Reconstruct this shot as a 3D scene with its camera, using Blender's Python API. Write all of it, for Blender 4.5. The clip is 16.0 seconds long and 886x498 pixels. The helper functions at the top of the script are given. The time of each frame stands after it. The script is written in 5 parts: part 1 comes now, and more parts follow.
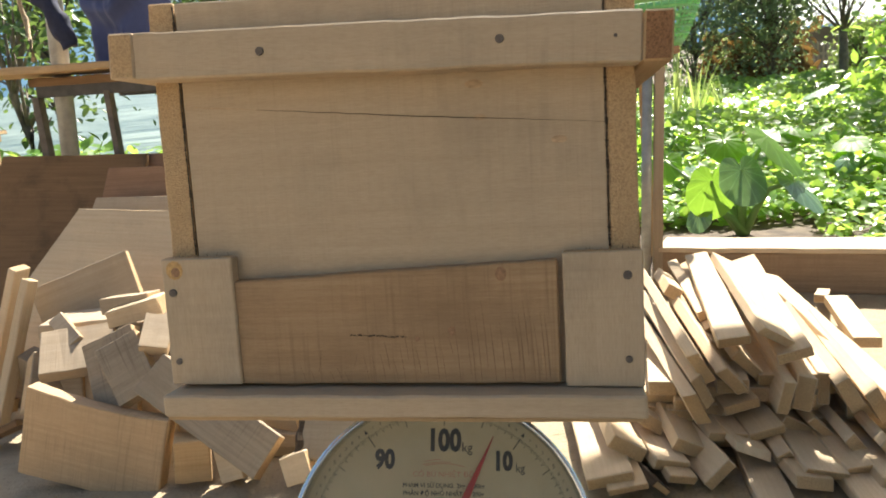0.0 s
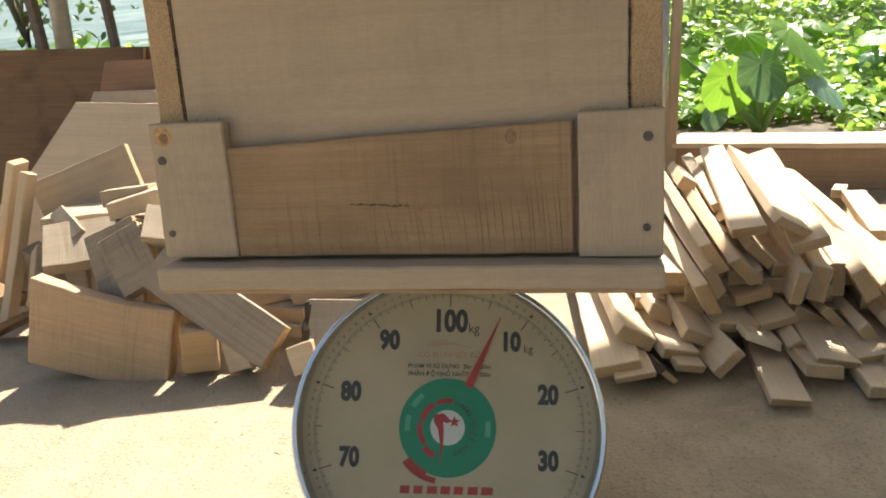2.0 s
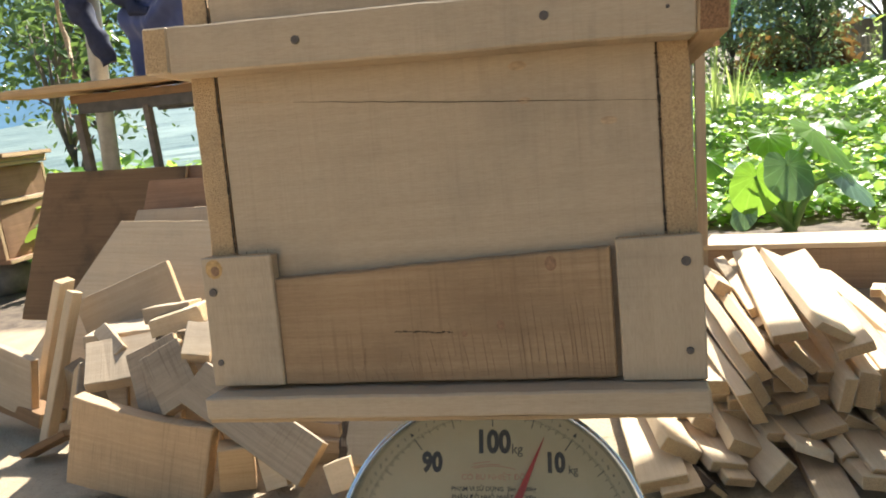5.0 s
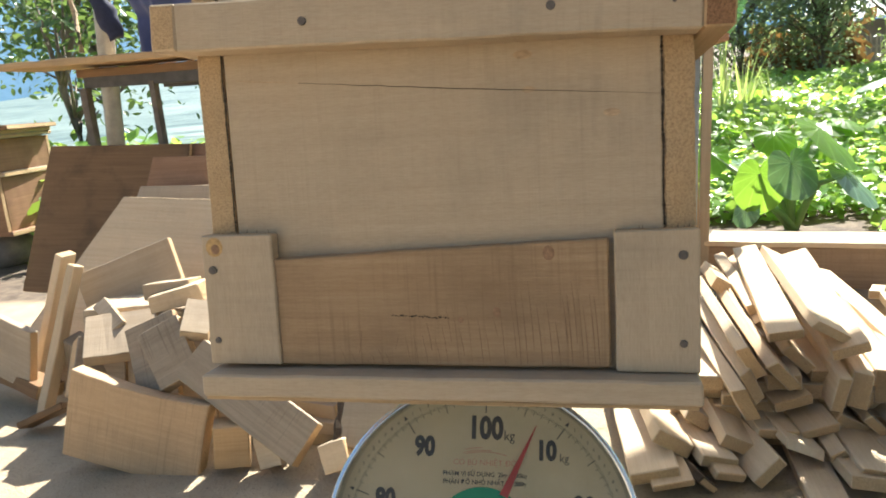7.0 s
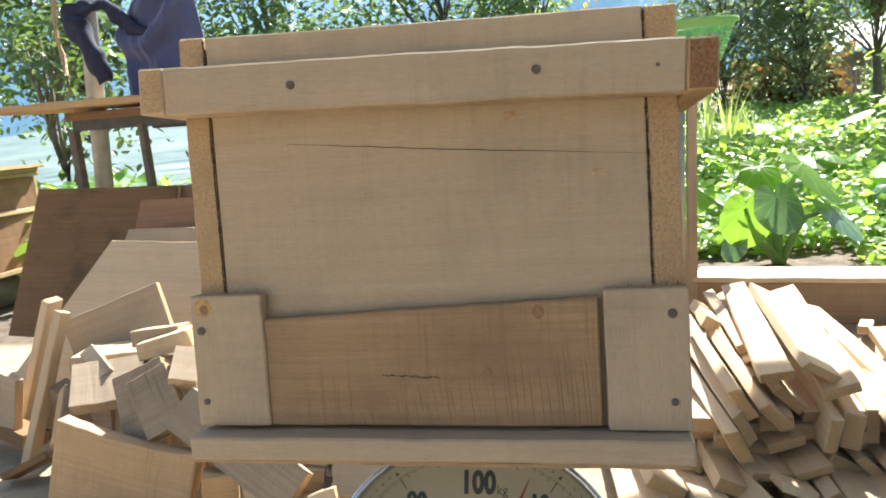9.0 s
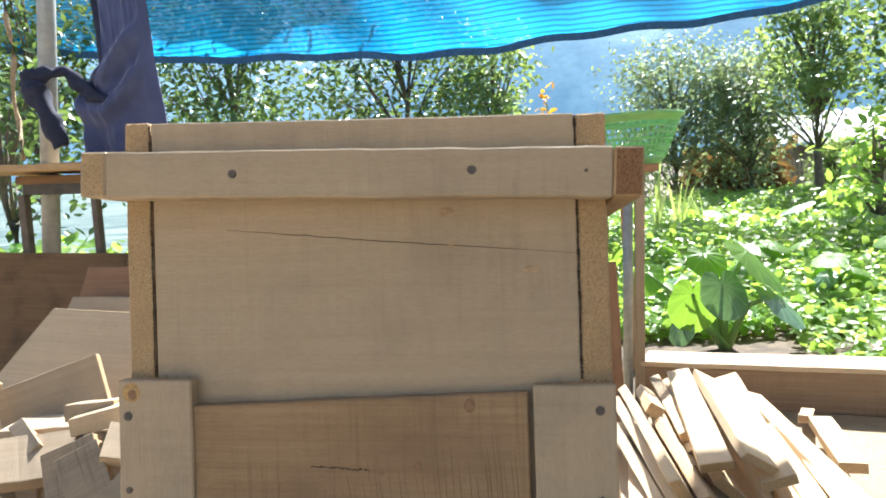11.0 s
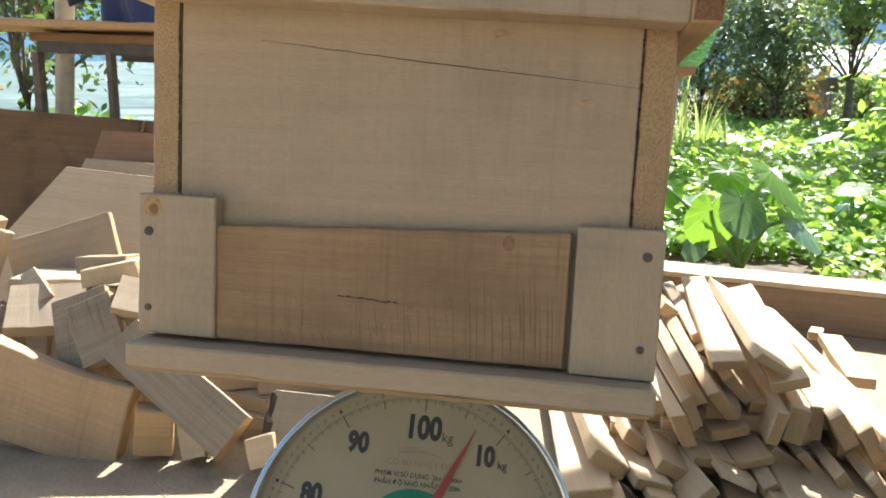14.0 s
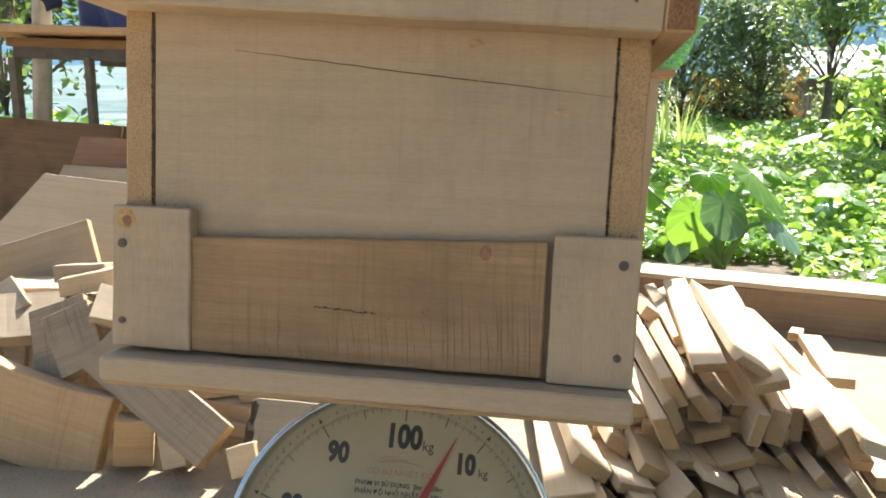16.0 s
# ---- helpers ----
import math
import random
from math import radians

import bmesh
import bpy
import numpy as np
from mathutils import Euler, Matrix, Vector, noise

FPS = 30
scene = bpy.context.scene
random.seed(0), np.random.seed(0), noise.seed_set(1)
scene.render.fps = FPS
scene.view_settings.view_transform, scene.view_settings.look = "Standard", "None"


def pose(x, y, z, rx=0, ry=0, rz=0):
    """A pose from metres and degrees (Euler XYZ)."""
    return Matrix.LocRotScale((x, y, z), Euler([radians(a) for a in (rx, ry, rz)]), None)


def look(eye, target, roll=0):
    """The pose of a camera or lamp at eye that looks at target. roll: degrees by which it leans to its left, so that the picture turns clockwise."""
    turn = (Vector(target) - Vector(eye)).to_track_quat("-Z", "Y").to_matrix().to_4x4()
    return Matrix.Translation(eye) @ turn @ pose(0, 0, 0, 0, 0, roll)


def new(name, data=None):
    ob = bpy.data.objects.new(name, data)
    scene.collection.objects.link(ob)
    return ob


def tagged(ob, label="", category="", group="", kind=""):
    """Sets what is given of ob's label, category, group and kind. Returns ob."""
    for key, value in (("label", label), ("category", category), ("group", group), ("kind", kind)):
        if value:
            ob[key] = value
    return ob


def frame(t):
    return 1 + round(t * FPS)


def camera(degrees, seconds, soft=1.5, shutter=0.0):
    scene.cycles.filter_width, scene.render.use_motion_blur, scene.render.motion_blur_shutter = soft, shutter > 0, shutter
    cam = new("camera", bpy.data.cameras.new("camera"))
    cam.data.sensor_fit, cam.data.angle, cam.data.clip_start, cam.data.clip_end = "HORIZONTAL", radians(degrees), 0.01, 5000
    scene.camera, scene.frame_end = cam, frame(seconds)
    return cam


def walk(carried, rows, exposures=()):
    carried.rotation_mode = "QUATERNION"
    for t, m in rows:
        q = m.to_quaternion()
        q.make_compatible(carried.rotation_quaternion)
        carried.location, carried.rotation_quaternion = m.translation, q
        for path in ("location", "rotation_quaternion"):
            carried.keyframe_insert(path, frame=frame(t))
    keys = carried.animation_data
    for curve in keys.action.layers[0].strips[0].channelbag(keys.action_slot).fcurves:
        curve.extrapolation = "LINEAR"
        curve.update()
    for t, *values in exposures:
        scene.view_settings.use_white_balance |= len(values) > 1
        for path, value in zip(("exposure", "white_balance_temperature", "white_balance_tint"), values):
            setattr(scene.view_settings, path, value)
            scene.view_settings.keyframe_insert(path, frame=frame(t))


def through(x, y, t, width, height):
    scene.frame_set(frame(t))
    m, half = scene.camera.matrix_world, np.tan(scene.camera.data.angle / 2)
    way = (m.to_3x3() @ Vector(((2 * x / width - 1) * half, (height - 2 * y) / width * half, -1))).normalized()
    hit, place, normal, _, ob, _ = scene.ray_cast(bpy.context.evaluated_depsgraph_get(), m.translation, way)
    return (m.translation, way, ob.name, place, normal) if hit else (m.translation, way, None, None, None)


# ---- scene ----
cam = camera(61.0, 16.0, soft=1.9)
# seconds, eye in metres, turn in degrees
PATH = [
    (0, 0.1389, -0.4990, 0.6166, 78.39, 5.44, 8.91),
    (0.5, 0.1323, -0.4710, 0.5737, 74.43, 5.20, 9.05),
    (1, 0.1305, -0.4642, 0.5699, 71.57, 5.61, 9.21),
    (1.5, 0.1314, -0.4688, 0.5746, 71.04, 5.72, 9.38),
    (2, 0.1328, -0.4731, 0.5787, 71.42, 5.61, 9.49),
    (2.5, 0.1318, -0.4740, 0.5827, 72.15, 5.95, 9.31),
    (3, 0.1332, -0.4758, 0.5846, 73.03, 5.50, 9.34),
    (3.5, 0.1322, -0.4758, 0.5877, 73.49, 5.78, 9.22),
    (4, 0.1309, -0.4755, 0.5839, 74.20, 5.55, 9.36),
    (4.5, 0.1382, -0.4815, 0.6088, 76.19, 7.32, 9.70),
    (5, 0.1273, -0.4808, 0.6007, 79.29, 7.39, 11.38),
    (7.5, 0.1301, -0.4839, 0.6000, 78.23, 5.18, 11.66),
    (8, 0.1303, -0.4829, 0.5978, 78.28, 5.21, 11.31),
    (8.5, 0.1365, -0.4844, 0.6188, 78.55, 6.22, 11.03),
    (9, 0.1312, -0.4799, 0.6196, 80.73, 6.01, 10.99),
    (9.5, 0.1267, -0.4824, 0.6183, 82.52, 3.71, 11.16),
    (10, 0.1407, -0.4872, 0.6320, 83.85, 4.02, 10.43),
    (10.2, 0.1446, -0.4860, 0.6331, 84.44, 4.17, 9.94),
    (12.3, 0.1512, -0.4814, 0.6299, 86.64, 2.46, 6.11),
    (12.5, 0.1459, -0.4797, 0.6233, 86.03, 2.18, 6.26),
    (13, 0.1323, -0.4809, 0.6091, 83.56, 0.96, 7.38),
    (13.5, 0.1254, -0.4707, 0.5879, 81.44, -0.32, 8.53),
    (14, 0.1199, -0.4610, 0.5736, 79.30, -0.58, 9.19),
    (14.5, 0.1206, -0.4583, 0.5719, 78.06, -0.66, 9.27),
    (15, 0.1257, -0.4565, 0.5777, 78.04, -0.01, 8.81),
    (15.5, 0.1269, -0.4556, 0.5788, 78.76, -0.05, 8.41),
    (16, 0.1250, -0.4574, 0.5785, 79.48, -0.30, 7.97),
]
walk(cam, [(t, pose(*p)) for t, *p in PATH], [(0, 1.56, 6650, 10), (1, 1.51, 6650, 10), (2.5, 1.57, 6650, 10), (4, 1.49, 6650, 10), (5, 1.62, 6400, 9.5), (8.5, 1.82, 6280, 9), (10, 1.85, 6100, 9), (12.5, 1.65, 5950, 9), (14.5, 1.71, 6200, 8.5), (16, 1.77, 6200, 8.5)])

# ---- light ----
SUN_WAY = Vector((0.25, 1.0, 1.05)).normalized()
world = bpy.data.worlds.new("world")
scene.world = world
world.use_nodes = True
wn = world.node_tree
sky = wn.nodes.new("ShaderNodeTexSky")
sky.sky_type, sky.sun_disc = "NISHITA", False
sky.sun_elevation = math.asin(SUN_WAY.z)
sky.sun_rotation = math.atan2(SUN_WAY.x, SUN_WAY.y)
sky.dust_density, sky.air_density = 3.0, 1.3
wn.links.new(sky.outputs[0], wn.nodes["Background"].inputs[0])
wn.nodes["Background"].inputs[1].default_value = 0.062
sun_data = bpy.data.lights.new("sun", "SUN")
sun_data.energy, sun_data.angle, sun_data.color = 5.0, radians(0.6), (1.0, 0.95, 0.86)
sun = new("sun", sun_data)
sun.matrix_world = look(SUN_WAY * 20, (0, 0, 0))
scene.view_settings.exposure = 1.5


# ---- materials ----
def material(name):
    m = bpy.data.materials.new(name)
    m.use_nodes = True
    n = m.node_tree
    return m, n.nodes, n.links, n.nodes["Principled BSDF"]


def ramp(nodes, links, src, stops):
    r = nodes.new("ShaderNodeValToRGB")
    while len(r.color_ramp.elements) < len(stops):
        r.color_ramp.elements.new(0.5)
    for e, (p, c) in zip(r.color_ramp.elements, stops):
        e.position, e.color = p, (*c, 1)
    links.new(src, r.inputs[0])
    return r.outputs[0]


def mixed(nodes, links, fac, a, b, kind="MIX"):
    m = nodes.new("ShaderNodeMix")
    m.data_type, m.blend_type = "RGBA", kind
    for sock, v in ((m.inputs[0], fac), (m.inputs[6], a), (m.inputs[7], b)):
        if isinstance(v, bpy.types.NodeSocket):
            links.new(v, sock)
        else:
            sock.default_value = v if isinstance(v, (int, float)) else (*v, 1)
    return m.outputs[2]


def coords(nodes, links, scale, shift=True, source="Object"):
    """Object coordinates, scaled, moved by chance from object to object."""
    tc, mp = nodes.new("ShaderNodeTexCoord"), nodes.new("ShaderNodeMapping")
    mp.inputs["Scale"].default_value = scale
    links.new(tc.outputs[source], mp.inputs[0])
    if shift:
        info, mul = nodes.new("ShaderNodeObjectInfo"), nodes.new("ShaderNodeMath")
        mul.operation, mul.inputs[1].default_value = "MULTIPLY", 37.0
        links.new(info.outputs["Random"], mul.inputs[0])
        links.new(mul.outputs[0], mp.inputs["Location"])
    return mp.outputs[0]


def noise_tex(nodes, links, vec, scale, detail=4.0, rough=0.6):
    t = nodes.new("ShaderNodeTexNoise")
    t.inputs["Scale"].default_value, t.inputs["Detail"].default_value, t.inputs["Roughness"].default_value = scale, detail, rough
    links.new(vec, t.inputs["Vector"])
    return t.outputs["Fac"]


def wood(name, light, dark, stain, saw=0.25, stains=0.5, bump=0.35, rough=0.75, spread=0.25, streaks=0.0, ring=0.55):
    """Sawn timber, its grain along the local x, with blade marks across it and dirty patches."""
    m, n, l, b = material(name)
    grain = noise_tex(n, l, coords(n, l, (4.0, 150.0, 150.0)), 1.0, 6.0, 0.7)
    rings = noise_tex(n, l, coords(n, l, (1.6, 26.0, 26.0)), 1.0, 4.0, 0.6)
    fine = noise_tex(n, l, coords(n, l, (40.0, 500.0, 500.0)), 1.0, 2.0, 0.7)
    col = ramp(n, l, grain, [(0.3, dark), (0.62, light)])
    col = mixed(n, l, ramp(n, l, rings, [(0.42, (0, 0, 0)), (0.7, (ring, ring, ring))]), col, [c * 0.78 for c in light])
    blade = noise_tex(n, l, coords(n, l, (330.0, 2.0, 9.0)), 1.0, 2.0, 0.5)
    zone = noise_tex(n, l, coords(n, l, (5.0, 11.0, 11.0)), 1.0, 3.0, 0.5)
    lines = mixed(n, l, 1.0, ramp(n, l, blade, [(0.54, (0, 0, 0)), (0.72, (saw * 1.3, saw * 1.3, saw * 1.3))]), ramp(n, l, zone, [(0.4, (0.08, 0.08, 0.08)), (0.6, (1, 1, 1))]), "MULTIPLY")
    col = mixed(n, l, lines, col, [c * 0.68 for c in dark])
    if streaks:
        run = noise_tex(n, l, coords(n, l, (80.0, 2.0, 13.0)), 1.0, 4.0, 0.6)
        run = mixed(n, l, 1.0, ramp(n, l, run, [(0.5, (0, 0, 0)), (0.72, (streaks, streaks, streaks))]), ramp(n, l, zone, [(0.42, (0, 0, 0)), (0.62, (1, 1, 1))]), "MULTIPLY")
        col = mixed(n, l, run, col, stain)
    dirt = noise_tex(n, l, coords(n, l, (9.0, 9.0, 9.0)), 1.0, 6.0, 0.62)
    col = mixed(n, l, ramp(n, l, dirt, [(0.5, (0, 0, 0)), (0.78, (stains, stains, stains))]), col, stain)
    fleck = noise_tex(n, l, coords(n, l, (120.0, 900.0, 900.0)), 1.0, 3.0, 0.75)
    col = mixed(n, l, 1.0, col, ramp(n, l, fleck, [(0.30, (0.90, 0.885, 0.87)), (0.6, (1, 1, 1))]), "MULTIPLY")
    info = n.new("ShaderNodeObjectInfo")
    tone = ramp(n, l, info.outputs["Random"], [(0.0, (1 - spread, 1 - spread * 1.15, 1 - spread * 1.4)), (1.0, (1, 1, 1))])
    col = mixed(n, l, 1.0, col, tone, "MULTIPLY")
    l.new(col, b.inputs["Base Color"])
    b.inputs["Roughness"].default_value = rough
    b.inputs["Specular IOR Level"].default_value = 0.25
    bp = n.new("ShaderNodeBump")
    bp.inputs["Strength"].default_value, bp.inputs["Distance"].default_value = bump, 0.002
    l.new(mixed(n, l, 0.5, fine, blade), bp.inputs["Height"])
    l.new(bp.outputs[0], b.inputs["Normal"])
    return m


def endgrain(name, light, dark):
    """Cross-cut timber: rough, pitted, with torn fibres."""
    m, n, l, b = material(name)
    v = coords(n, l, (1, 1, 1))
    pits = noise_tex(n, l, v, 620.0, 3.0, 0.7)
    slow = noise_tex(n, l, v, 35.0, 4.0, 0.6)
    col = ramp(n, l, pits, [(0.34, dark), (0.56, light)])
    col = mixed(n, l, ramp(n, l, slow, [(0.4, (0, 0, 0)), (0.75, (0.5, 0.5, 0.5))]), col, [c * 0.7 for c in light])
    l.new(col, b.inputs["Base Color"])
    b.inputs["Roughness"].default_value = 0.9
    bp = n.new("ShaderNodeBump")
    bp.inputs["Strength"].default_value, bp.inputs["Distance"].default_value = 0.8, 0.003
    l.new(pits, bp.inputs["Height"])
    l.new(bp.outputs[0], b.inputs["Normal"])
    return m


def plain(name, colour, rough=0.5, metal=0.0, vary=0.12, scale=30.0, bump=0.0):
    m, n, l, b = material(name)
    f = noise_tex(n, l, coords(n, l, (1, 1, 1)), scale, 5.0, 0.6)
    l.new(ramp(n, l, f, [(0.3, [c * (1 - vary) for c in colour]), (0.7, [min(1, c * (1 + vary)) for c in colour])]), b.inputs["Base Color"])
    b.inputs["Roughness"].default_value, b.inputs["Metallic"].default_value = rough, metal
    if bump:
        bp = n.new("ShaderNodeBump")
        bp.inputs["Strength"].default_value, bp.inputs["Distance"].default_value = bump, 0.004
        l.new(f, bp.inputs["Height"])
        l.new(bp.outputs[0], b.inputs["Normal"])
    return m


def leaf_mat(name, light, dark, gloss=0.35, through=0.45, veins=0):
    """Leaves: they let light through, and differ from leaf to leaf."""
    m, n, l, b = material(name)
    geo = n.new("ShaderNodeNewGeometry")
    col = ramp(n, l, geo.outputs["Random Per Island"], [(0.0, dark), (1.0, light)])
    if veins:
        # ribs fan out from the stalk; the blade is blotchy between them
        tc, fan, mul, saw = n.new("ShaderNodeTexCoord"), n.new("ShaderNodeTexGradient"), n.new("ShaderNodeMath"), n.new("ShaderNodeMath")
        fan.gradient_type = "RADIAL"
        l.new(tc.outputs["Object"], fan.inputs[0])
        mul.operation, mul.inputs[1].default_value = "MULTIPLY", veins
        l.new(fan.outputs["Fac"], mul.inputs[0])
        saw.operation, saw.inputs[1].default_value = "PINGPONG", 0.5
        l.new(mul.outputs[0], saw.inputs[0])
        rib = ramp(n, l, saw.outputs[0], [(0.0, (0.75, 0.75, 0.75)), (0.09, (0, 0, 0))])
        blot = noise_tex(n, l, tc.outputs["Object"], 24.0, 5.0, 0.6)
        col = mixed(n, l, ramp(n, l, blot, [(0.38, (0.4, 0.4, 0.4)), (0.62, (0, 0, 0))]), col, [c * 0.55 for c in dark])
        col = mixed(n, l, rib, col, [min(1, c * 1.5 + 0.04) for c in light])
        bp = n.new("ShaderNodeBump")
        bp.inputs["Strength"].default_value, bp.inputs["Distance"].default_value = 0.6, 0.006
        l.new(saw.outputs[0], bp.inputs["Height"])
        l.new(bp.outputs[0], b.inputs["Normal"])
    l.new(col, b.inputs["Base Color"])
    b.inputs["Roughness"].default_value = gloss
    tr, mx = n.new("ShaderNodeBsdfTranslucent"), n.new("ShaderNodeMixShader")
    l.new(mixed(n, l, 0.6, col, (light[0] * 2.2, light[1] * 2.0, light[2] * 0.9)), tr.inputs[0])
    mx.inputs[0].default_value = through
    l.new(b.outputs[0], mx.inputs[1])
    l.new(tr.outputs[0], mx.inputs[2])
    l.new(mx.outputs[0], n["Material Output"].inputs[0])
    return m


HIVE = wood("planed_hive_wood", (0.52, 0.41, 0.285), (0.48, 0.374, 0.256), (0.31, 0.25, 0.185), saw=0.14, stains=0.5, spread=0.06, streaks=0.32, ring=0.22)
WARM = wood("worn_warm_wood", (0.42, 0.285, 0.165), (0.315, 0.20, 0.108), (0.19, 0.12, 0.068), saw=0.32, stains=0.6, spread=0.02)
PALE = wood("fresh_sawn_wood", (0.69, 0.55, 0.38), (0.60, 0.455, 0.295), (0.42, 0.33, 0.23), saw=0.12, spread=0.16)
PALE2 = wood("dusty_sawn_wood", (0.47, 0.375, 0.27), (0.38, 0.295, 0.20), (0.28, 0.225, 0.165), saw=0.16, spread=0.1)
FRONT = wood("warm_sawn_wood", (0.52, 0.37, 0.225), (0.43, 0.295, 0.17), (0.29, 0.20, 0.12), saw=0.5, stains=0.35, spread=0.04)
GREY = wood("weathered_wood", (0.43, 0.345, 0.25), (0.30, 0.235, 0.165), (0.17, 0.135, 0.10), saw=0.5, stains=0.5, spread=0.12)
TAN = wood("tan_wood", (0.52, 0.36, 0.20), (0.40, 0.26, 0.13), (0.24, 0.16, 0.09), spread=0.12)
BROWN = wood("dark_brown_board", (0.25, 0.148, 0.075), (0.17, 0.098, 0.048), (0.06, 0.045, 0.025), saw=0.1, stains=0.7, spread=0.05)
BROWN2 = wood("reddish_board", (0.38, 0.22, 0.13), (0.28, 0.15, 0.08), (0.16, 0.09, 0.05), saw=0.1, stains=0.5, spread=0.05)
BARK = wood("bark", (0.12, 0.09, 0.065), (0.05, 0.036, 0.026), (0.03, 0.022, 0.018), saw=0.6, bump=0.9, rough=0.95)
END = endgrain("pale_end_grain", (0.62, 0.43, 0.235), (0.42, 0.27, 0.14))
END_RED = endgrain("red_end_grain", (0.40, 0.21, 0.10), (0.18, 0.09, 0.04))
NAIL = plain("nail_steel", (0.12, 0.10, 0.085), 0.8, 0.0, 0.3, 300.0)
CHROME = plain("dull_chrome", (0.62, 0.63, 0.65), 0.22, 1.0, 0.1, 20.0)
STEEL = plain("galvanised_steel", (0.38, 0.39, 0.38), 0.6, 0.5, 0.2, 25.0)
DARK_STEEL = plain("dark_frame_paint", (0.07, 0.065, 0.06), 0.6, 0.2, 0.3, 30.0)
BLACK = plain("black_print", (0.075, 0.068, 0.058), 0.6)
GREEN_PRINT = plain("green_print", (0.015, 0.27, 0.13), 0.5, 0.0, 0.08)
RED_PRINT = plain("red_print", (0.45, 0.05, 0.035), 0.5)
FAINT_RED = plain("faded_red_print", (0.52, 0.26, 0.18), 0.6)
CRACK = plain("crack_shadow", (0.05, 0.035, 0.022), 0.95)
SCALE_PAINT = plain("scale_enamel", (0.28, 0.33, 0.30), 0.45, 0.0, 0.15, 12.0)


# ---- mesh helpers ----
def part(name, bm, mat, parent=None, label="", m=None, smooth=False):
    me = bpy.data.meshes.new(name)
    bm.to_mesh(me)
    bm.free()
    for mm in (mat if isinstance(mat, (list, tuple)) else [mat]):
        me.materials.append(mm)
    if smooth:
        me.polygons.foreach_set("use_smooth", [True] * len(me.polygons))
    ob = new(name, me)
    if parent is not None:
        ob.parent = parent
    if m is not None:
        ob.matrix_basis = m
    if label:
        ob["label"] = label
    return ob


def thing(name, m=None):
    ob = new(name)
    ob.empty_display_size = 0.05
    if m is not None:
        ob.matrix_basis = m
    return ob


def box_bm(size, bevel=0.0015, cuts=0, rag=0.0, ends=True, seed=0, skew=None):
    """A timber piece, centred, length along x: bevelled edges, slightly uneven, the cross-cut ends in slot 1."""
    bm = bmesh.new()
    bmesh.ops.create_cube(bm, size=1.0)
    for v in bm.verts:
        v.co = Vector(v.co[i] * size[i] for i in range(3))
    if skew:
        for v in bm.verts:
            v.co = skew(v.co)
    if bevel:
        bmesh.ops.bevel(bm, geom=bm.edges[:], offset=min(bevel, min(size) * 0.3), segments=1, affect="EDGES")
    if cuts:
        longs = [e for e in bm.edges if abs(e.verts[0].co.x - e.verts[1].co.x) > size[0] * 0.6]
        bmesh.ops.subdivide_edges(bm, edges=longs, cuts=cuts)
    if rag:
        off = Vector((seed * 3.1, seed * 7.7, seed * 1.3))
        for v in bm.verts:
            v.co += Vector(noise.noise_vector(v.co * 45.0 + off)) * rag + Vector(noise.noise_vector(v.co * 9.0 + off)) * rag * 1.2
    bm.normal_update()
    if ends:
        for f in bm.faces:
            if abs(f.normal.x) > 0.8:
                f.material_index = 1
    return bm


def cyl_bm(r, h, seg=24, r2=None):
    bm = bmesh.new()
    bmesh.ops.create_cone(bm, cap_ends=True, segments=seg, radius1=r, radius2=r if r2 is None else r2, depth=h)
    return bm


def joined(*bms):
    out = bmesh.new()
    for b in bms:
        me = bpy.data.meshes.new("tmp")
        b.to_mesh(me)
        out.from_mesh(me)
        bpy.data.meshes.remove(me)
        b.free()
    return out


def lathe_bm(profile, seg=48, full=2 * math.pi):
    """Spins (radius, height) pairs round z."""
    bm = bmesh.new()
    rows = []
    for i in range(seg):
        a = full * i / seg
        rows.append([bm.verts.new((r * math.cos(a), r * math.sin(a), z)) for r, z in profile])
    for i in range(seg):
        p, q = rows[i], rows[(i + 1) % seg]
        for j in range(len(profile) - 1):
            bm.faces.new((p[j], q[j], q[j + 1], p[j + 1]))
    bmesh.ops.remove_doubles(bm, verts=bm.verts, dist=1e-6)
    bmesh.ops.recalc_face_normals(bm, faces=bm.faces)
    return bm


def tube_bm(points, radii, seg=8):
    """A round rod along points."""
    bm = bmesh.new()
    rings = []
    for i, p in enumerate(points):
        p = Vector(p)
        a, b = Vector(points[max(i - 1, 0)]), Vector(points[min(i + 1, len(points) - 1)])
        q = (b - a).to_track_quat("Z", "Y")
        r = radii[i] if isinstance(radii, (list, tuple)) else radii
        rings.append([bm.verts.new(p + q @ Vector((r * math.cos(2 * math.pi * k / seg), r * math.sin(2 * math.pi * k / seg), 0))) for k in range(seg)])
    for a, b in zip(rings, rings[1:]):
        for k in range(seg):
            bm.faces.new((a[k], a[(k + 1) % seg], b[(k + 1) % seg], b[k]))
    bm.faces.new(rings[0][::-1])
    bm.faces.new(rings[-1])
    return bm


def text_bm(body, size, bold=0.0, width=1.0):
    """Letters as a flat mesh in the xy plane, centred."""
    cu = bpy.data.curves.new("letters", "FONT")
    cu.body, cu.size, cu.align_x, cu.align_y, cu.offset, cu.extrude = body, size, "CENTER", "CENTER", bold, 0.0001
    cu.resolution_u = 3
    ob = new("letters", cu)
    bpy.context.view_layer.update()
    me = bpy.data.meshes.new_from_object(ob.evaluated_get(bpy.context.evaluated_depsgraph_get()))
    bpy.data.objects.remove(ob)
    bm = bmesh.new()
    bm.from_mesh(me)
    bpy.data.meshes.remove(me)
    for v in bm.verts:
        v.co.x *= width
    return bm


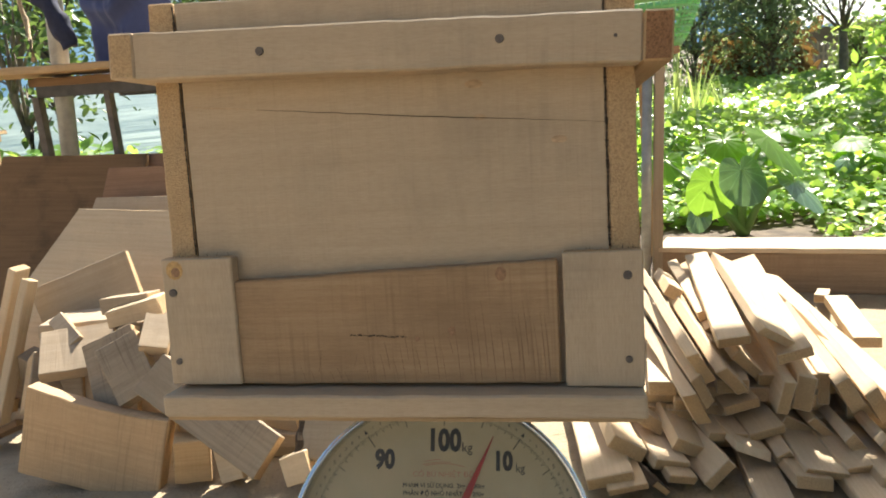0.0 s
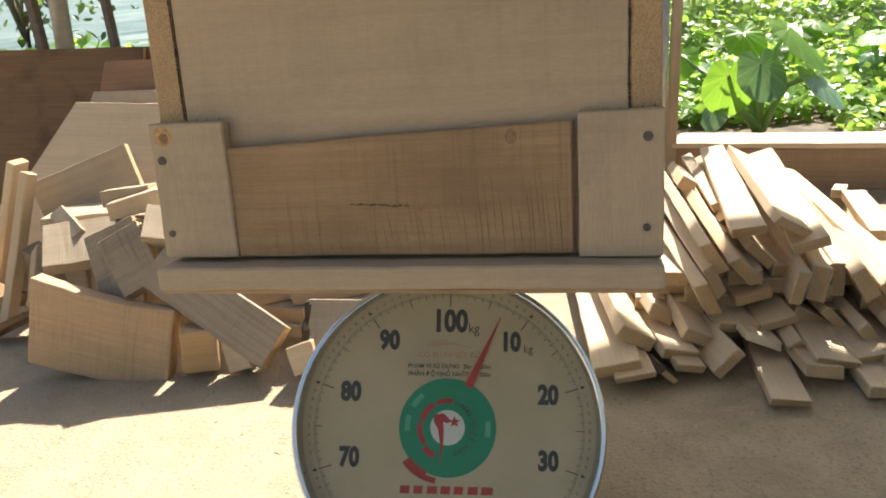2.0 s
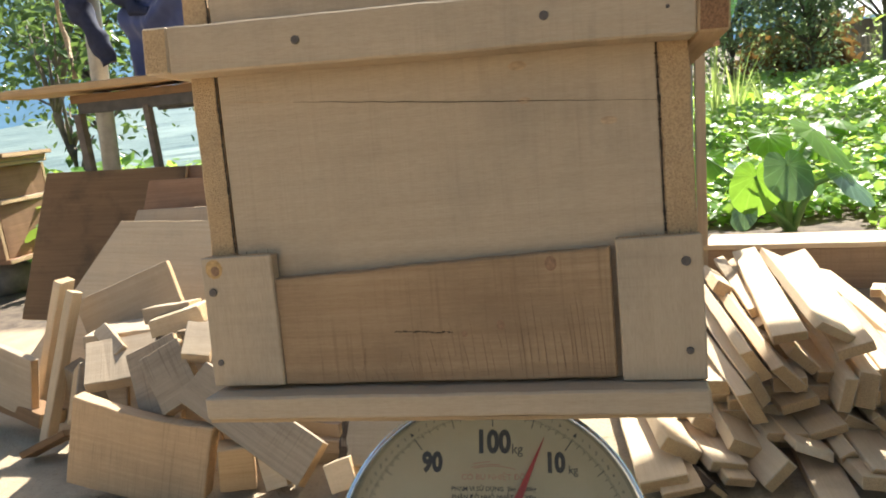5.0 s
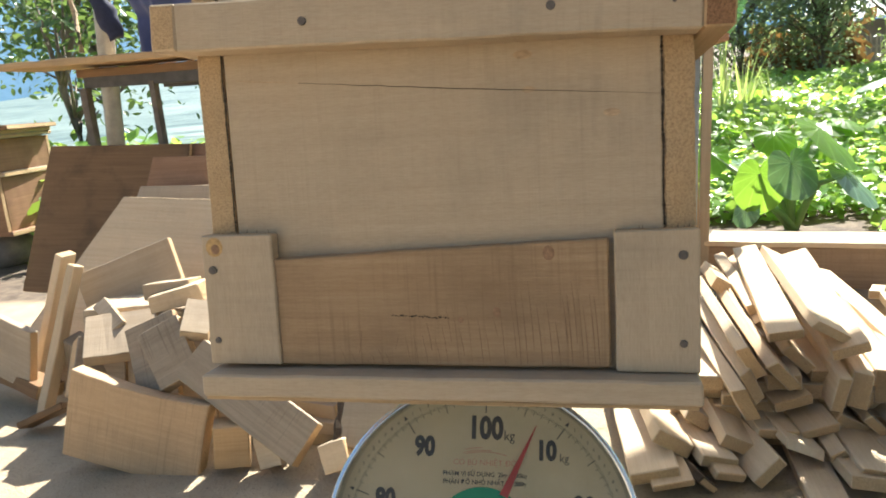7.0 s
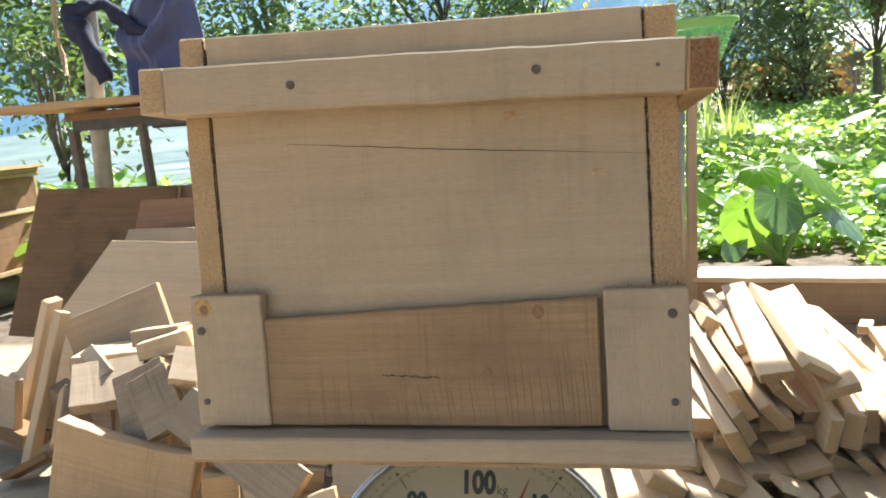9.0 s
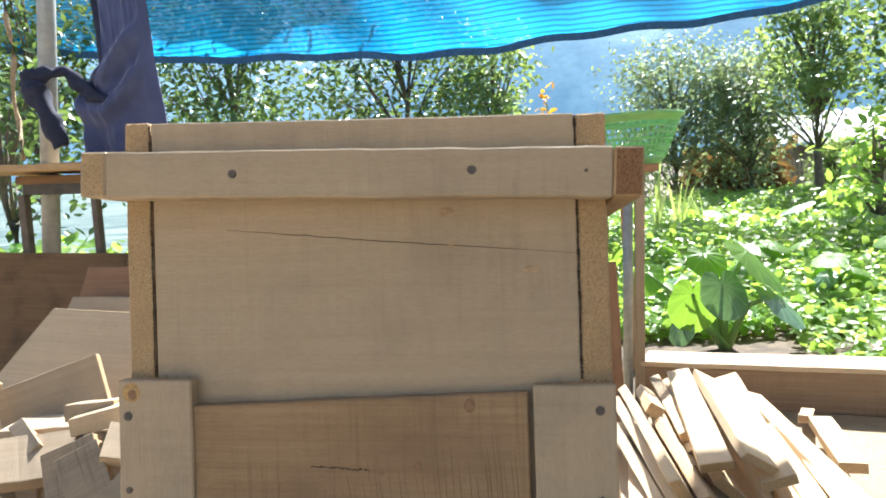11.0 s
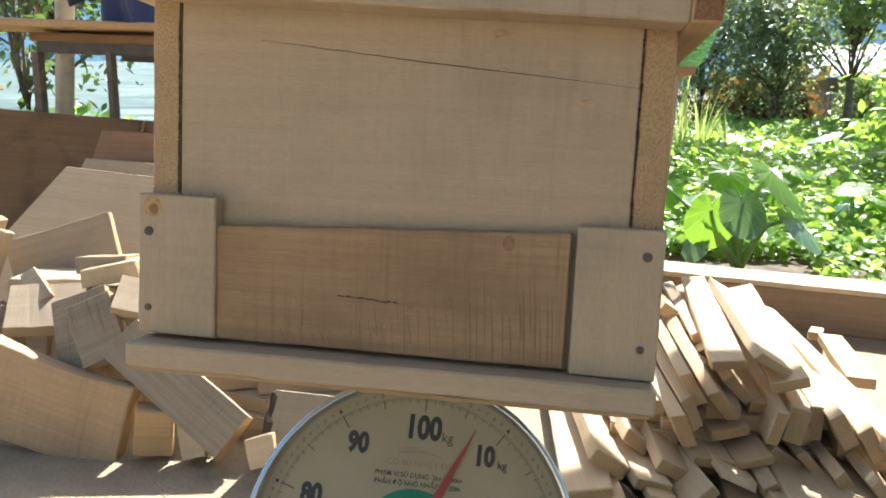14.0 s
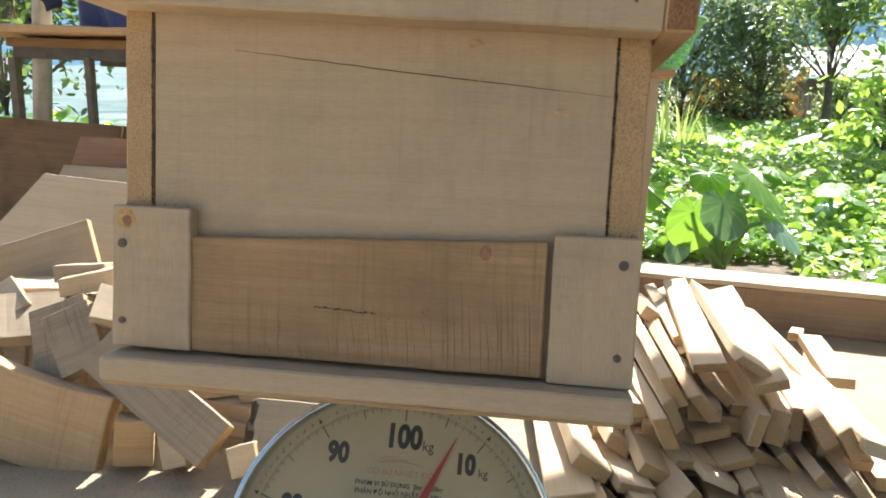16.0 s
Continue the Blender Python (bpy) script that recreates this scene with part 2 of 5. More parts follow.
# ---- ground ----
def concrete():
    m, n, l, b = material("dusty_concrete_floor")
    v = coords(n, l, (1, 1, 1), False)
    big, mid, fine = noise_tex(n, l, v, 1.7, 6.0, 0.6), noise_tex(n, l, v, 14.0, 6.0, 0.65), noise_tex(n, l, v, 160.0, 3.0, 0.7)
    col = ramp(n, l, mid, [(0.3, (0.30, 0.23, 0.145)), (0.7, (0.45, 0.355, 0.235))])
    col = mixed(n, l, ramp(n, l, big, [(0.35, (0, 0, 0)), (0.7, (0.6, 0.6, 0.6))]), col, (0.38, 0.30, 0.20))
    col = mixed(n, l, ramp(n, l, fine, [(0.56, (0, 0, 0)), (0.68, (0.75, 0.75, 0.75))]), col, (0.17, 0.135, 0.10))
    # bare garden soil begins past the workshop's low plank
    tc, sep = n.new("ShaderNodeTexCoord"), n.new("ShaderNodeSeparateXYZ")
    l.new(tc.outputs["Object"], sep.inputs[0])
    edge = n.new("ShaderNodeMapRange")
    edge.inputs["From Min"].default_value, edge.inputs["From Max"].default_value = 1.76, 1.84
    # its border runs aslant with the plank
    past, slope, add = n.new("ShaderNodeMath"), n.new("ShaderNodeMath"), n.new("ShaderNodeMath")
    past.operation, past.inputs[1].default_value = "SUBTRACT", 0.385
    l.new(sep.outputs["X"], past.inputs[0])
    slope.operation, slope.inputs[1].default_value, slope.use_clamp = "MULTIPLY", 0.316, True
    l.new(past.outputs[0], slope.inputs[0])
    l.new(sep.outputs["Y"], add.inputs[0])
    l.new(slope.outputs[0], add.inputs[1])
    l.new(add.outputs[0], edge.inputs[0])
    soil = ramp(n, l, mid, [(0.35, (0.06, 0.042, 0.028)), (0.68, (0.17, 0.125, 0.085))])
    col = mixed(n, l, edge.outputs[0], col, soil)
    l.new(col, b.inputs["Base Color"])
    b.inputs["Roughness"].default_value = 0.9
    bp = n.new("ShaderNodeBump")
    bp.inputs["Strength"].default_value, bp.inputs["Distance"].default_value = 0.8, 0.010
    l.new(mixed(n, l, 0.5, mid, fine), bp.inputs["Height"])
    l.new(bp.outputs[0], b.inputs["Normal"])
    return m


def ground_height(x, y):
    """Flat workshop floor; the garden swells gently past it; the far land rises to the hills."""
    if y < 2.0:
        return 0.0
    d = y - 2.0
    h = 0.02 * d if d < 10 else 0.2 + 0.03 * (d - 10)
    if x < -0.8:
        h *= 0.5
    return h + 0.03 * noise.noise(Vector((x * 0.7, y * 0.7, 0))) * min(1, d)


def build_ground():
    xs = [-400, -120, -40, -15] + [-8 + 0.4 * i for i in range(41)] + [15, 40, 120, 400]
    ys = [-400, -60, -12, -4, -2, 0, 1, 2.0] + [2.2 + 0.4 * i for i in range(24)] + [15, 22, 40, 100, 400]
    bm = bmesh.new()
    rows = [[bm.verts.new((x, y, ground_height(x, y))) for x in xs] for y in ys]
    for a, b in zip(rows, rows[1:]):
        for i in range(len(xs) - 1):
            bm.faces.new((a[i], a[i + 1], b[i + 1], b[i]))
    ob = part("ground", bm, concrete(), smooth=True)
    tagged(ob, "dusty concrete workshop floor that turns into garden soil", "ground", kind="structure")


build_ground()


def build_chips():
    """Shavings and crumbs strewn over the floor."""
    rnd = random.Random(77)
    bm = bmesh.new()
    for i in range(2600):
        x, y = rnd.uniform(-1.3, 1.0), rnd.uniform(-0.1, 1.3)
        L, w, a = 0.002 + 0.012 * rnd.random() ** 3, 0.0008 + 0.0028 * rnd.random() ** 2, rnd.uniform(0, math.pi)
        c, s = math.cos(a), math.sin(a)
        z = 0.0012 + rnd.uniform(0, 0.0015)
        bm.faces.new([bm.verts.new((x + p * c * L - q * s * w, y + p * s * L + q * c * w, z + r)) for p, q, r in ((-0.5, -0.5, 0), (0.5, -0.3, 0.0008), (0.45, 0.5, 0.0016), (-0.5, 0.4, 0.0004))])
    ob = part("wood_chips", bm, plain("chips", (0.42, 0.31, 0.19), 0.9, 0.0, 0.4, 60.0))
    tagged(ob, "scattered wood shavings and crumbs on the floor", "wood chips", kind="stuff")


build_chips()

# ---- the hive ----
HIVE_AT = Matrix.Translation((0, 0.0297, 0.3818)) @ pose(0, 0, 0, -4.5, 0, 0) @ pose(0, 0, 0, 0, 1.6, 0)
DEPTH = 0.42


STAND = pose(0, 0, 0, 0, -90, 0)


def nail(parent, x, y, z, r=0.0034):
    bm = lathe_bm([(0, 0.0012), (r * 0.55, 0.0011), (r * 0.96, 0.0010), (r, 0.0), (r, -0.004), (0, -0.004)], 14)
    part("nail", bm, NAIL, parent, m=pose(x, y, z, 90, 0, 0))


def crack_bm(pts, wide):
    """A thin split that runs along points (x, z), facing the front."""
    bm = bmesh.new()
    prev = None
    for i, (x, z) in enumerate(pts):
        w = wide * (0.35 + 0.65 * math.sin(math.pi * min(1, (i + 0.6) / len(pts) * 1.1)))
        a, b = bm.verts.new((x, 0, z - w / 2)), bm.verts.new((x, 0, z + w / 2))
        if prev:
            bm.faces.new((prev[0], a, b, prev[1]))
        prev = (a, b)
    return bm


def build_hive():
    hive = tagged(thing("beehive_box", HIVE_AT), "pale unpainted wooden beehive box standing on a dial scale", "beehive")
    # floor board, proud in front of the walls
    part("base_board", box_bm((0.371, DEPTH + 0.036, 0.0172), 0.0016, 26, 0.0007, seed=1), [HIVE, END], hive, m=pose(-0.0015, DEPTH / 2, 0.0086))
    part("bottom_sheet", box_bm((0.368, DEPTH + 0.03, 0.003), 0.0005, 20, 0.0006, seed=14), [TAN, END], hive, "thin rough bottom sheet", pose(-0.002, DEPTH / 2, -0.0016))
    # side walls, grain upright at the front edge
    for x, top in ((-0.174, 0.3215), (0.1728, 0.3108)):
        h = top - 0.018
        part("side_wall", box_bm((h, 0.0205, DEPTH), 0.0012, 60, 0.0011, ends=False, seed=2 + x), [END, END], hive, "side wall with a rough pitted sawn edge",
             pose(x, 0.0135 + DEPTH / 2, 0.018 + h / 2) @ STAND @ pose(0, 0, 0, 90, 0, 0) @ pose(0, 0, 0, 180, 0, 0))
    # front and back panel
    part("front_panel", box_bm((0.3235, 0.02, 0.298), 0.001, 30, 0.0004, seed=5, skew=lambda c: Vector((c.x, c.y, c.z - (0.0285 * c.x if c.z > 0 else 0)))), [HIVE, END], hive, m=pose(-0.0002, 0.0235, 0.0178 + 0.149))
    part("back_panel", box_bm((0.325, 0.02, 0.295), 0.001, seed=6), [HIVE, END], hive, m=pose(-0.0005, DEPTH + 0.002, 0.0178 + 0.1475))
    pts = [(-0.1578, 0.2412), (-0.13, 0.2386), (-0.0946, 0.2352), (-0.05, 0.2308), (0.0087, 0.2248), (0.04, 0.2219), (0.0709, 0.2193), (0.12, 0.2151), (0.1620, 0.2111)]
    fine = []
    for (x0, z0), (x1, z1) in zip(pts, pts[1:]):
        for k in range(5):
            t = k / 5
            fine.append((x0 + (x1 - x0) * t, z0 + (z1 - z0) * t + 0.0005 * noise.noise(Vector((x0 * 90 + k, 3, 0)))))
    part("crack", crack_bm(fine[9:] + [pts[-1]], 0.0007), CRACK, hive, "thin dark split across the panel", pose(0, 0.0129, 0))
    part("crack", crack_bm(fine[1:10], 0.0007), PALE_KNOT, hive, "faint beginning of the split", pose(0, 0.0129, 0))
    # ragged dark joints between the panel and the side walls
    for x, z0, z1, sd in ((-0.1632, 0.125, 0.318, 3), (0.1618, 0.121, 0.309, 9)):
        bm = bmesh.new()
        pr = None
        for i in range(220):
            z = z0 + (z1 - z0) * i / 219
            w = max(0.0002, 0.0006 + 0.0013 * max(0.0, noise.noise(Vector((z * 130, sd, 0)))) + 0.0008 * noise.noise(Vector((z * 700, sd, 2))))
            c = x + 0.0006 * noise.noise(Vector((z * 60, sd, 5)))
            q = (bm.verts.new((c - w, 0, z)), bm.verts.new((c + w, 0, z)))
            if pr:
                bm.faces.new((pr[0], q[0], q[1], pr[1]))
            pr = q
        part("joint_gap", bm, CRACK, hive, "ragged dark joint", pose(0, 0.0127, 0))
    # corner battens on the front, with torn lower and upper ends
    for x, z0, z1, s in ((-0.1575, 0.0208, 0.1235, 7), (0.1557, 0.0182, 0.1195, 8)):
        w = 0.059 if x < 0 else 0.0565
        bat = part("corner_batten", box_bm((z1 - z0, 0.0125, w), 0.0011, 10, 0.0006, seed=s), [HIVE, END], hive, m=pose(x, 0.0062, (z0 + z1) / 2) @ STAND @ pose(0, 0, 0, 180, 0, 0))
        rnd = random.Random(s)
        bm = bmesh.new()
        for zz, sign in ((z0, -1), (z1, 1)):
            for i in range(70 if sign < 0 else 10):
                px, d = rnd.uniform(-w / 2, w / 2), 0.0012 + 0.004 * rnd.random() ** 2
                a = [(-0.0006, 0), (0.0006, 0), (rnd.uniform(-0.001, 0.001), sign * d)]
                yy = rnd.uniform(-0.0064, -0.005)
                base = (z1 - z0) / 2 * sign
                vs = [bm.verts.new((base + q - sign * 0.0012, yy - 0.0006 * (q != 0), px + p)) for p, q in a]
                bm.faces.new(vs)
        tagged(part("splinters", bm, TORN, bat, "torn wood fibres"), kind="stuff")
    for x, y, z in ((-0.1788, -0.0006, 0.0965), (0.1732, -0.0006, 0.1014), (0.173, -0.0006, 0.0393), (-0.1792, -0.0006, 0.0405)):
        nail(hive, x, y, z, 0.0033 if z > 0.08 else 0.0026)
    # entrance board of warmer wood; its top edge rises to one side
    def wedge(c):
        top = c.z > 0
        t = (c.x + 0.126) / 0.252
        return Vector((c.x, c.y, (0.083 + 0.0105 * t) - 0.0415 if top else c.z))
    part("entrance_board", box_bm((0.2515, 0.011, 0.083), 0.0012, 24, 0.0007, seed=9, skew=wedge), [WARM, END], hive, "warm brown worn entrance board with blade marks", pose(-0.0025, 0.0075, 0.0205 + 0.0415))
    bm = bmesh.new()
    rnd = random.Random(4)
    x = -0.0367
    while x < 0.0075:
        w, h = rnd.uniform(0.001, 0.003), rnd.uniform(0.0006, 0.0016)
        z = 0.0595 - (x + 0.0367) * 0.045 + rnd.uniform(-0.0006, 0.0006)
        bm.faces.new([bm.verts.new((x + a * w, 0, z + b * h)) for a, b in ((0, -0.5), (1, -0.3), (0.9, 0.5), (0.1, 0.4))])
        x += w * rnd.uniform(0.7, 1.3)
    part("pencil_mark", bm, CRACK, hive, "short broken dark pencil mark", pose(0, 0.0016, 0))
    # curved strokes left by the saw blade
    bm = bmesh.new()
    rnd = random.Random(17)
    x = -0.075
    while x < 0.118:
        top = 0.030 + 0.052 * max(0.0, min(1.0, (x + 0.05) / 0.10)) * rnd.uniform(0.55, 1.0) + rnd.uniform(-0.006, 0.006)
        low = 0.0225 + (rnd.uniform(0.0, 0.03) if rnd.random() < 0.35 else 0.0)
        wide = rnd.uniform(0.00014, 0.00034)
        pr = None
        for k in range(9):
            u = k / 8
            c = x - 0.0016 * u - 0.0016 * u * u
            ww = wide * (0.25 + 0.75 * math.sin(math.pi * (0.15 + 0.8 * u)))
            v = (bm.verts.new((c - ww, 0, low + (top - low) * u)), bm.verts.new((c + ww, 0, low + (top - low) * u)))
            if pr:
                bm.faces.new((pr[0], v[0], v[1], pr[1]))
            pr = v
        x += rnd.uniform(0.003, 0.0085)
    tagged(part("saw_scoring", bm, BLADE, hive, "dark curved saw strokes", pose(0, 0.00165, 0)), kind="stuff")
    for x, z, r, s in ((0.082, 0.1045, 0.0042, 1.0), (0.0433, 0.0617, 0.003, 1.0), (0.0164, 0.056, 0.0022, 0.8)):
        bm = lathe_bm([(0, 0.0002), (r * 0.6, 0.0002), (r, 0.0)], 12)
        part("knot", bm, KNOT, hive, m=pose(x, 0.00165, z, 90, 0, 0) @ Matrix.Diagonal((1, s * 1.3, 1, 1)))
    for x, z, r in ((0.0709, 0.2196, 0.0028), (0.128, 0.2005, 0.0035), (0.0675, 0.244, 0.004)):
        bm = lathe_bm([(0, 0.0002), (r * 0.6, 0.0002), (r, 0.0)], 12)
        part("knot", bm, PALE_KNOT, hive, m=pose(x, 0.0131, z, 90, 0, 0) @ Matrix.Diagonal((1.7, 0.8, 1, 1)))
    for x, z, r, mat in ((-0.176, 0.1145, 0.0085, RESIN), (-0.175, 0.113, 0.0045, KNOT)):
        bm = lathe_bm([(0, 0.0002), (r * 0.7, 0.0002), (r, 0.0)], 11)
        part("knot", bm, mat, hive, m=pose(x, -0.0004 - (0.0003 if mat is KNOT else 0), z, 90, 0, 0) @ Matrix.Diagonal((0.85, 0.9, 1, 1)))
    # rim of cleats round the top
    front = part("front_cleat", box_bm((0.3655, 0.033, 0.0342), 0.0014, 30, 0.0007, seed=11), [HIVE, END], hive, "pale rim batten nailed across the front", pose(0.0025, -0.0035, 0.2716) @ pose(0, 0, 0, 0, 2.0, 0))
    for x, z, mat, lab in ((-0.1902, 0.2788, END, "end of a side cleat, pale and pitted"), (0.1955, 0.2648, END_RED, "end of a side cleat, reddish and pitted")):
        part("side_cleat", box_bm((DEPTH + 0.05, 0.0196, 0.0335), 0.0014, 20, 0.0006, seed=12 + x), [TAN if x > 0 else HIVE, mat], hive, lab, pose(x, DEPTH / 2 + 0.0045, z) @ pose(0, 0, 0, 0, 0, 90) @ pose(0, 0, 0, 2.0, 0, 0))
    part("back_cleat", box_bm((0.3655, 0.02, 0.034), 0.0014), [HIVE, END], hive, m=pose(0.0025, DEPTH + 0.0225, 0.2716))
    for x, z, r in ((-0.0817, 0.2746, 0.0031), (0.0905, 0.2701, 0.0031), (0.1676, 0.2663, 0.0013)):
        nail(hive, x, -0.0204, z, r)


TORN = plain("torn_fibres", (0.20, 0.145, 0.09), 0.95, 0.0, 0.5, 700.0)
BLADE = plain("blade_stroke", (0.22, 0.135, 0.075), 0.9, 0.0, 0.3, 300.0)
RESIN = plain("resin_stain", (0.47, 0.29, 0.11), 0.6, 0.0, 0.3, 260.0)
KNOT = plain("brown_knot", (0.27, 0.155, 0.085), 0.8, 0.0, 0.3, 400.0)
PALE_KNOT = plain("faint_knot", (0.44, 0.31, 0.19), 0.8, 0.0, 0.25, 300.0)
build_hive()


# ---- the scale ----
def build_scale():
    R = 0.1465
    sc = tagged(thing("dial_scale", pose(0, 0.16, 0)), "round-faced spring dial scale with a chrome rim on the floor", "weighing scale")
    # the dial leans back; local xy: its face, z towards the viewer
    FRONT = pose(-0.001, -0.032, 0.194, 0, 0, 10) @ pose(0, 0, 0, -26, 0, 0) @ pose(0, 0, 0, 90, 0, 0) @ pose(0, 0, 0, 0, 0, -6.3)
    # case, platform
    case = lathe_bm([(0, -0.09), (R * 0.93, -0.09), (R * 0.985, -0.08), (R * 0.985, -0.03), (0, -0.03)], 64)
    part("case", case, SCALE_PAINT, sc, "grey-green enamelled drum case", FRONT, True)
    body = box_bm((0.24, 0.22, 0.10), 0.012, ends=False)
    part("body", body, SCALE_PAINT, sc, m=pose(0, 0.16, 0.07))
    for x in (-0.11, 0.11):
        for y in (0.06, 0.26):
            part("foot", cyl_bm(0.016, 0.02, 16), BLACK, sc, m=pose(x, y, 0.01))
    part("column", box_bm((0.12, 0.10, 0.25), 0.008, ends=False), SCALE_PAINT, sc, m=pose(0, 0.15, 0.225))
    part("platform", box_bm((0.30, 0.30, 0.012), 0.004, ends=False), STEEL, sc, "flat steel weighing plate", pose(0.0, 0.10, 0.362, -4.5, 1.6, 0))
    # rim: a rolled chrome ring
    prof = [(R * 0.985, -0.025), (R * 1.005, -0.02), (R * 1.012, -0.006), (R * 1.005, 0.006), (R * 0.985, 0.0105), (R * 0.965, 0.009), (R * 0.957, 0.003), (R * 0.957, -0.012)]
    part("rim", lathe_bm(prof, 96), CHROME, sc, "rolled chrome rim, dulled and scratched", FRONT, True)
    m, n, l, b = material("ivory_dial")
    v = coords(n, l, (1, 1, 1), False)
    f, g = noise_tex(n, l, v, 14.0, 6.0, 0.65), noise_tex(n, l, v, 120.0, 3.0, 0.6)
    col = ramp(n, l, f, [(0.35, (0.52, 0.425, 0.255)), (0.7, (0.60, 0.50, 0.32))])
    col = mixed(n, l, ramp(n, l, g, [(0.66, (0, 0, 0)), (0.8, (0.35, 0.35, 0.35))]), col, (0.34, 0.29, 0.2))
    l.new(col, b.inputs["Base Color"])
    b.inputs["Roughness"].default_value = 0.6
    face = part("dial_face", lathe_bm([(0, 0.0), (R * 0.96, 0.0), (R * 0.96, -0.003), (0, -0.003)], 72), m, sc, "ivory dial face with dark numerals", FRONT @ pose(0, 0, -0.012))
    # badge
    z = 0.0004
    bx, bz = -0.001, 0.001
    part("badge_ring", lathe_bm([(0.0165, 0), (0.0465, 0), (0.0465, -0.0002), (0.0165, -0.0002)], 56), GREEN_PRINT, face, "green printed ring", pose(bx, bz, z))
    white = plain("badge_white", (0.72, 0.70, 0.62), 0.5)
    part("badge_centre", lathe_bm([(0, 0), (0.0165, 0), (0.0165, -0.0002), (0, -0.0002)], 40), white, face, m=pose(bx, bz, z))
    def flat(pts):
        bm = bmesh.new()
        bm.faces.new([bm.verts.new((x, y, 0)) for x, y in pts])
        return bm
    sweep = [(-0.0135 + 0.004 * 0, 0.012), (-0.004, 0.0135), (0.004, 0.006), (-0.0002, 0.004), (-0.0042, 0.0055), (-0.0035, -0.004), (-0.004, -0.018), (-0.0075, -0.036), (-0.0065, -0.018), (-0.009, -0.002), (-0.0135, 0.006)]
    part("badge_sweep", flat(sweep), RED_PRINT, face, "red swoosh shape", pose(bx, bz, z + 0.0003))
    star = [(0.0058 * (1 if i % 2 == 0 else 0.42) * math.sin(i * math.pi / 5), 0.0058 * (1 if i % 2 == 0 else 0.42) * math.cos(i * math.pi / 5)) for i in range(10)]
    part("badge_star", flat(star), RED_PRINT, face, m=pose(bx + 0.0065, bz + 0.0055, z + 0.0004))
    def arc(r0, r1, a0, a1, k=12):
        bm = bmesh.new()
        pr = None
        for i in range(k + 1):
            a = radians(a0 + (a1 - a0) * i / k)
            c = [bm.verts.new((r * math.sin(a), r * math.cos(a), 0)) for r in (r0, r1)]
            if pr:
                bm.faces.new((pr[0], c[0], c[1], pr[1]))
            pr = c
        return bm
    for a0, a1, r0, r1 in ((-25, 12, 0.023, 0.0275), (-75, -32, 0.0225, 0.028), (-125, -80, 0.024, 0.029), (-155, -130, 0.026, 0.032)):
        part("badge_arc", arc(r0, r1, a0, a1), RED_PRINT, face, m=pose(bx, bz, z + 0.0002))
    part("badge_arc", arc(0.045, 0.054, -155, -128), RED_PRINT, face, m=pose(bx, bz, z + 0.0002))
    part("badge_arc", arc(0.0475, 0.053, -170, -148), RED_PRINT, face, m=pose(bx - 0.002, bz, z + 0.0002))
    pale = plain("badge_pale_green", (0.10, 0.42, 0.27), 0.5)
    for a in (-95, 80, -60):
        part("badge_arc", arc(0.036, 0.041, a, a + 22), pale, face, m=pose(bx, bz, z + 0.0002))
    ring_words = "HÀNG VIỆT NAM"
    for i, ch in enumerate(ring_words):
        if ch != " ":
            a = radians(22 + i * 11.5)
            part("lettering", text_bm(ch, 0.0075), BLACK, face, m=pose(bx + 0.0245 * math.sin(a), bz + 0.0245 * math.cos(a), z + 0.0003, 0, 0, -math.degrees(a)))
    # numerals and the words
    for i, num in enumerate(("100", "10", "20", "30", "40", "50", "60", "70", "80", "90")):
        a = radians(36 * i)
        r = 0.1025
        size = 0.029 if num == "100" else 0.0245
        x, y = r * math.sin(a) * (0.97 if i in (2, 3, 7, 8) else 0.97), r * math.cos(a) * 0.97
        part("numeral", text_bm(num, size, 0.0013, 0.78), BLACK, face, m=pose(x, y + 0.002, z))
        if num in ("100", "10"):
            part("numeral", text_bm("kg", size * 0.46, 0.0, 0.9), BLACK, face, m=pose(x + (0.023 if num == "100" else 0.017), y - 0.004, z))
    part("lettering", text_bm("CÓ BÙ NHIỆT ĐỘ", 0.0072, 0.0, 1.05), FAINT_RED, face, m=pose(0, 0.0695, z))
    part("lettering", text_bm("PHẠM VI SỬ DỤNG  2kg - 100kg", 0.0058, 0.0001), BLACK, face, m=pose(0, 0.0588, z))
    part("lettering", text_bm("PHÂN ĐỘ NHỎ NHẤT      200g", 0.0058, 0.0001), BLACK, face, m=pose(0, 0.0513, z))
    part("emblem", joined(arc(0.075, 0.0757, -14, 16), arc(0.079, 0.0797, -14, -2), arc(0.0765, 0.0772, -16, 5)), FAINT_RED, face, "thin faded red line emblem", pose(0.0, 0.0045, z))
    for k, w in enumerate((0.009, 0.0085, 0.0095, 0.009, 0.0085, 0.0095, 0.011)):
        part("brand_bar", flat([(0, 0), (w, 0), (w + 0.0008, 0.0072), (0.0008, 0.0072)]), RED_PRINT, face, m=pose(-0.0455 + k * 0.0128, -0.0605, z))
    # graduations, 0.2 kg apart
    ticks = bmesh.new()
    for i in range(500):
        a = radians(0.72 * i)
        r0, r1, w = 0.1265, 0.1295, 0.00016
        if i % 5 == 0:
            r0, w = 0.1245, 0.00028
        if i % 25 == 0:
            r0, w = 0.1205, 0.0004
        if i % 50 == 0:
            r0, w = 0.1165, 0.0005
        s, c = math.sin(a), math.cos(a)
        ticks.faces.new([ticks.verts.new((r * s + q * c, r * c - q * s, 0)) for r, q in ((r0, -w), (r0, w), (r1, w), (r1, -w))])
    tagged(part("graduations", ticks, BLACK, face, "fine black graduation marks", pose(0, 0, z)), kind="stuff")
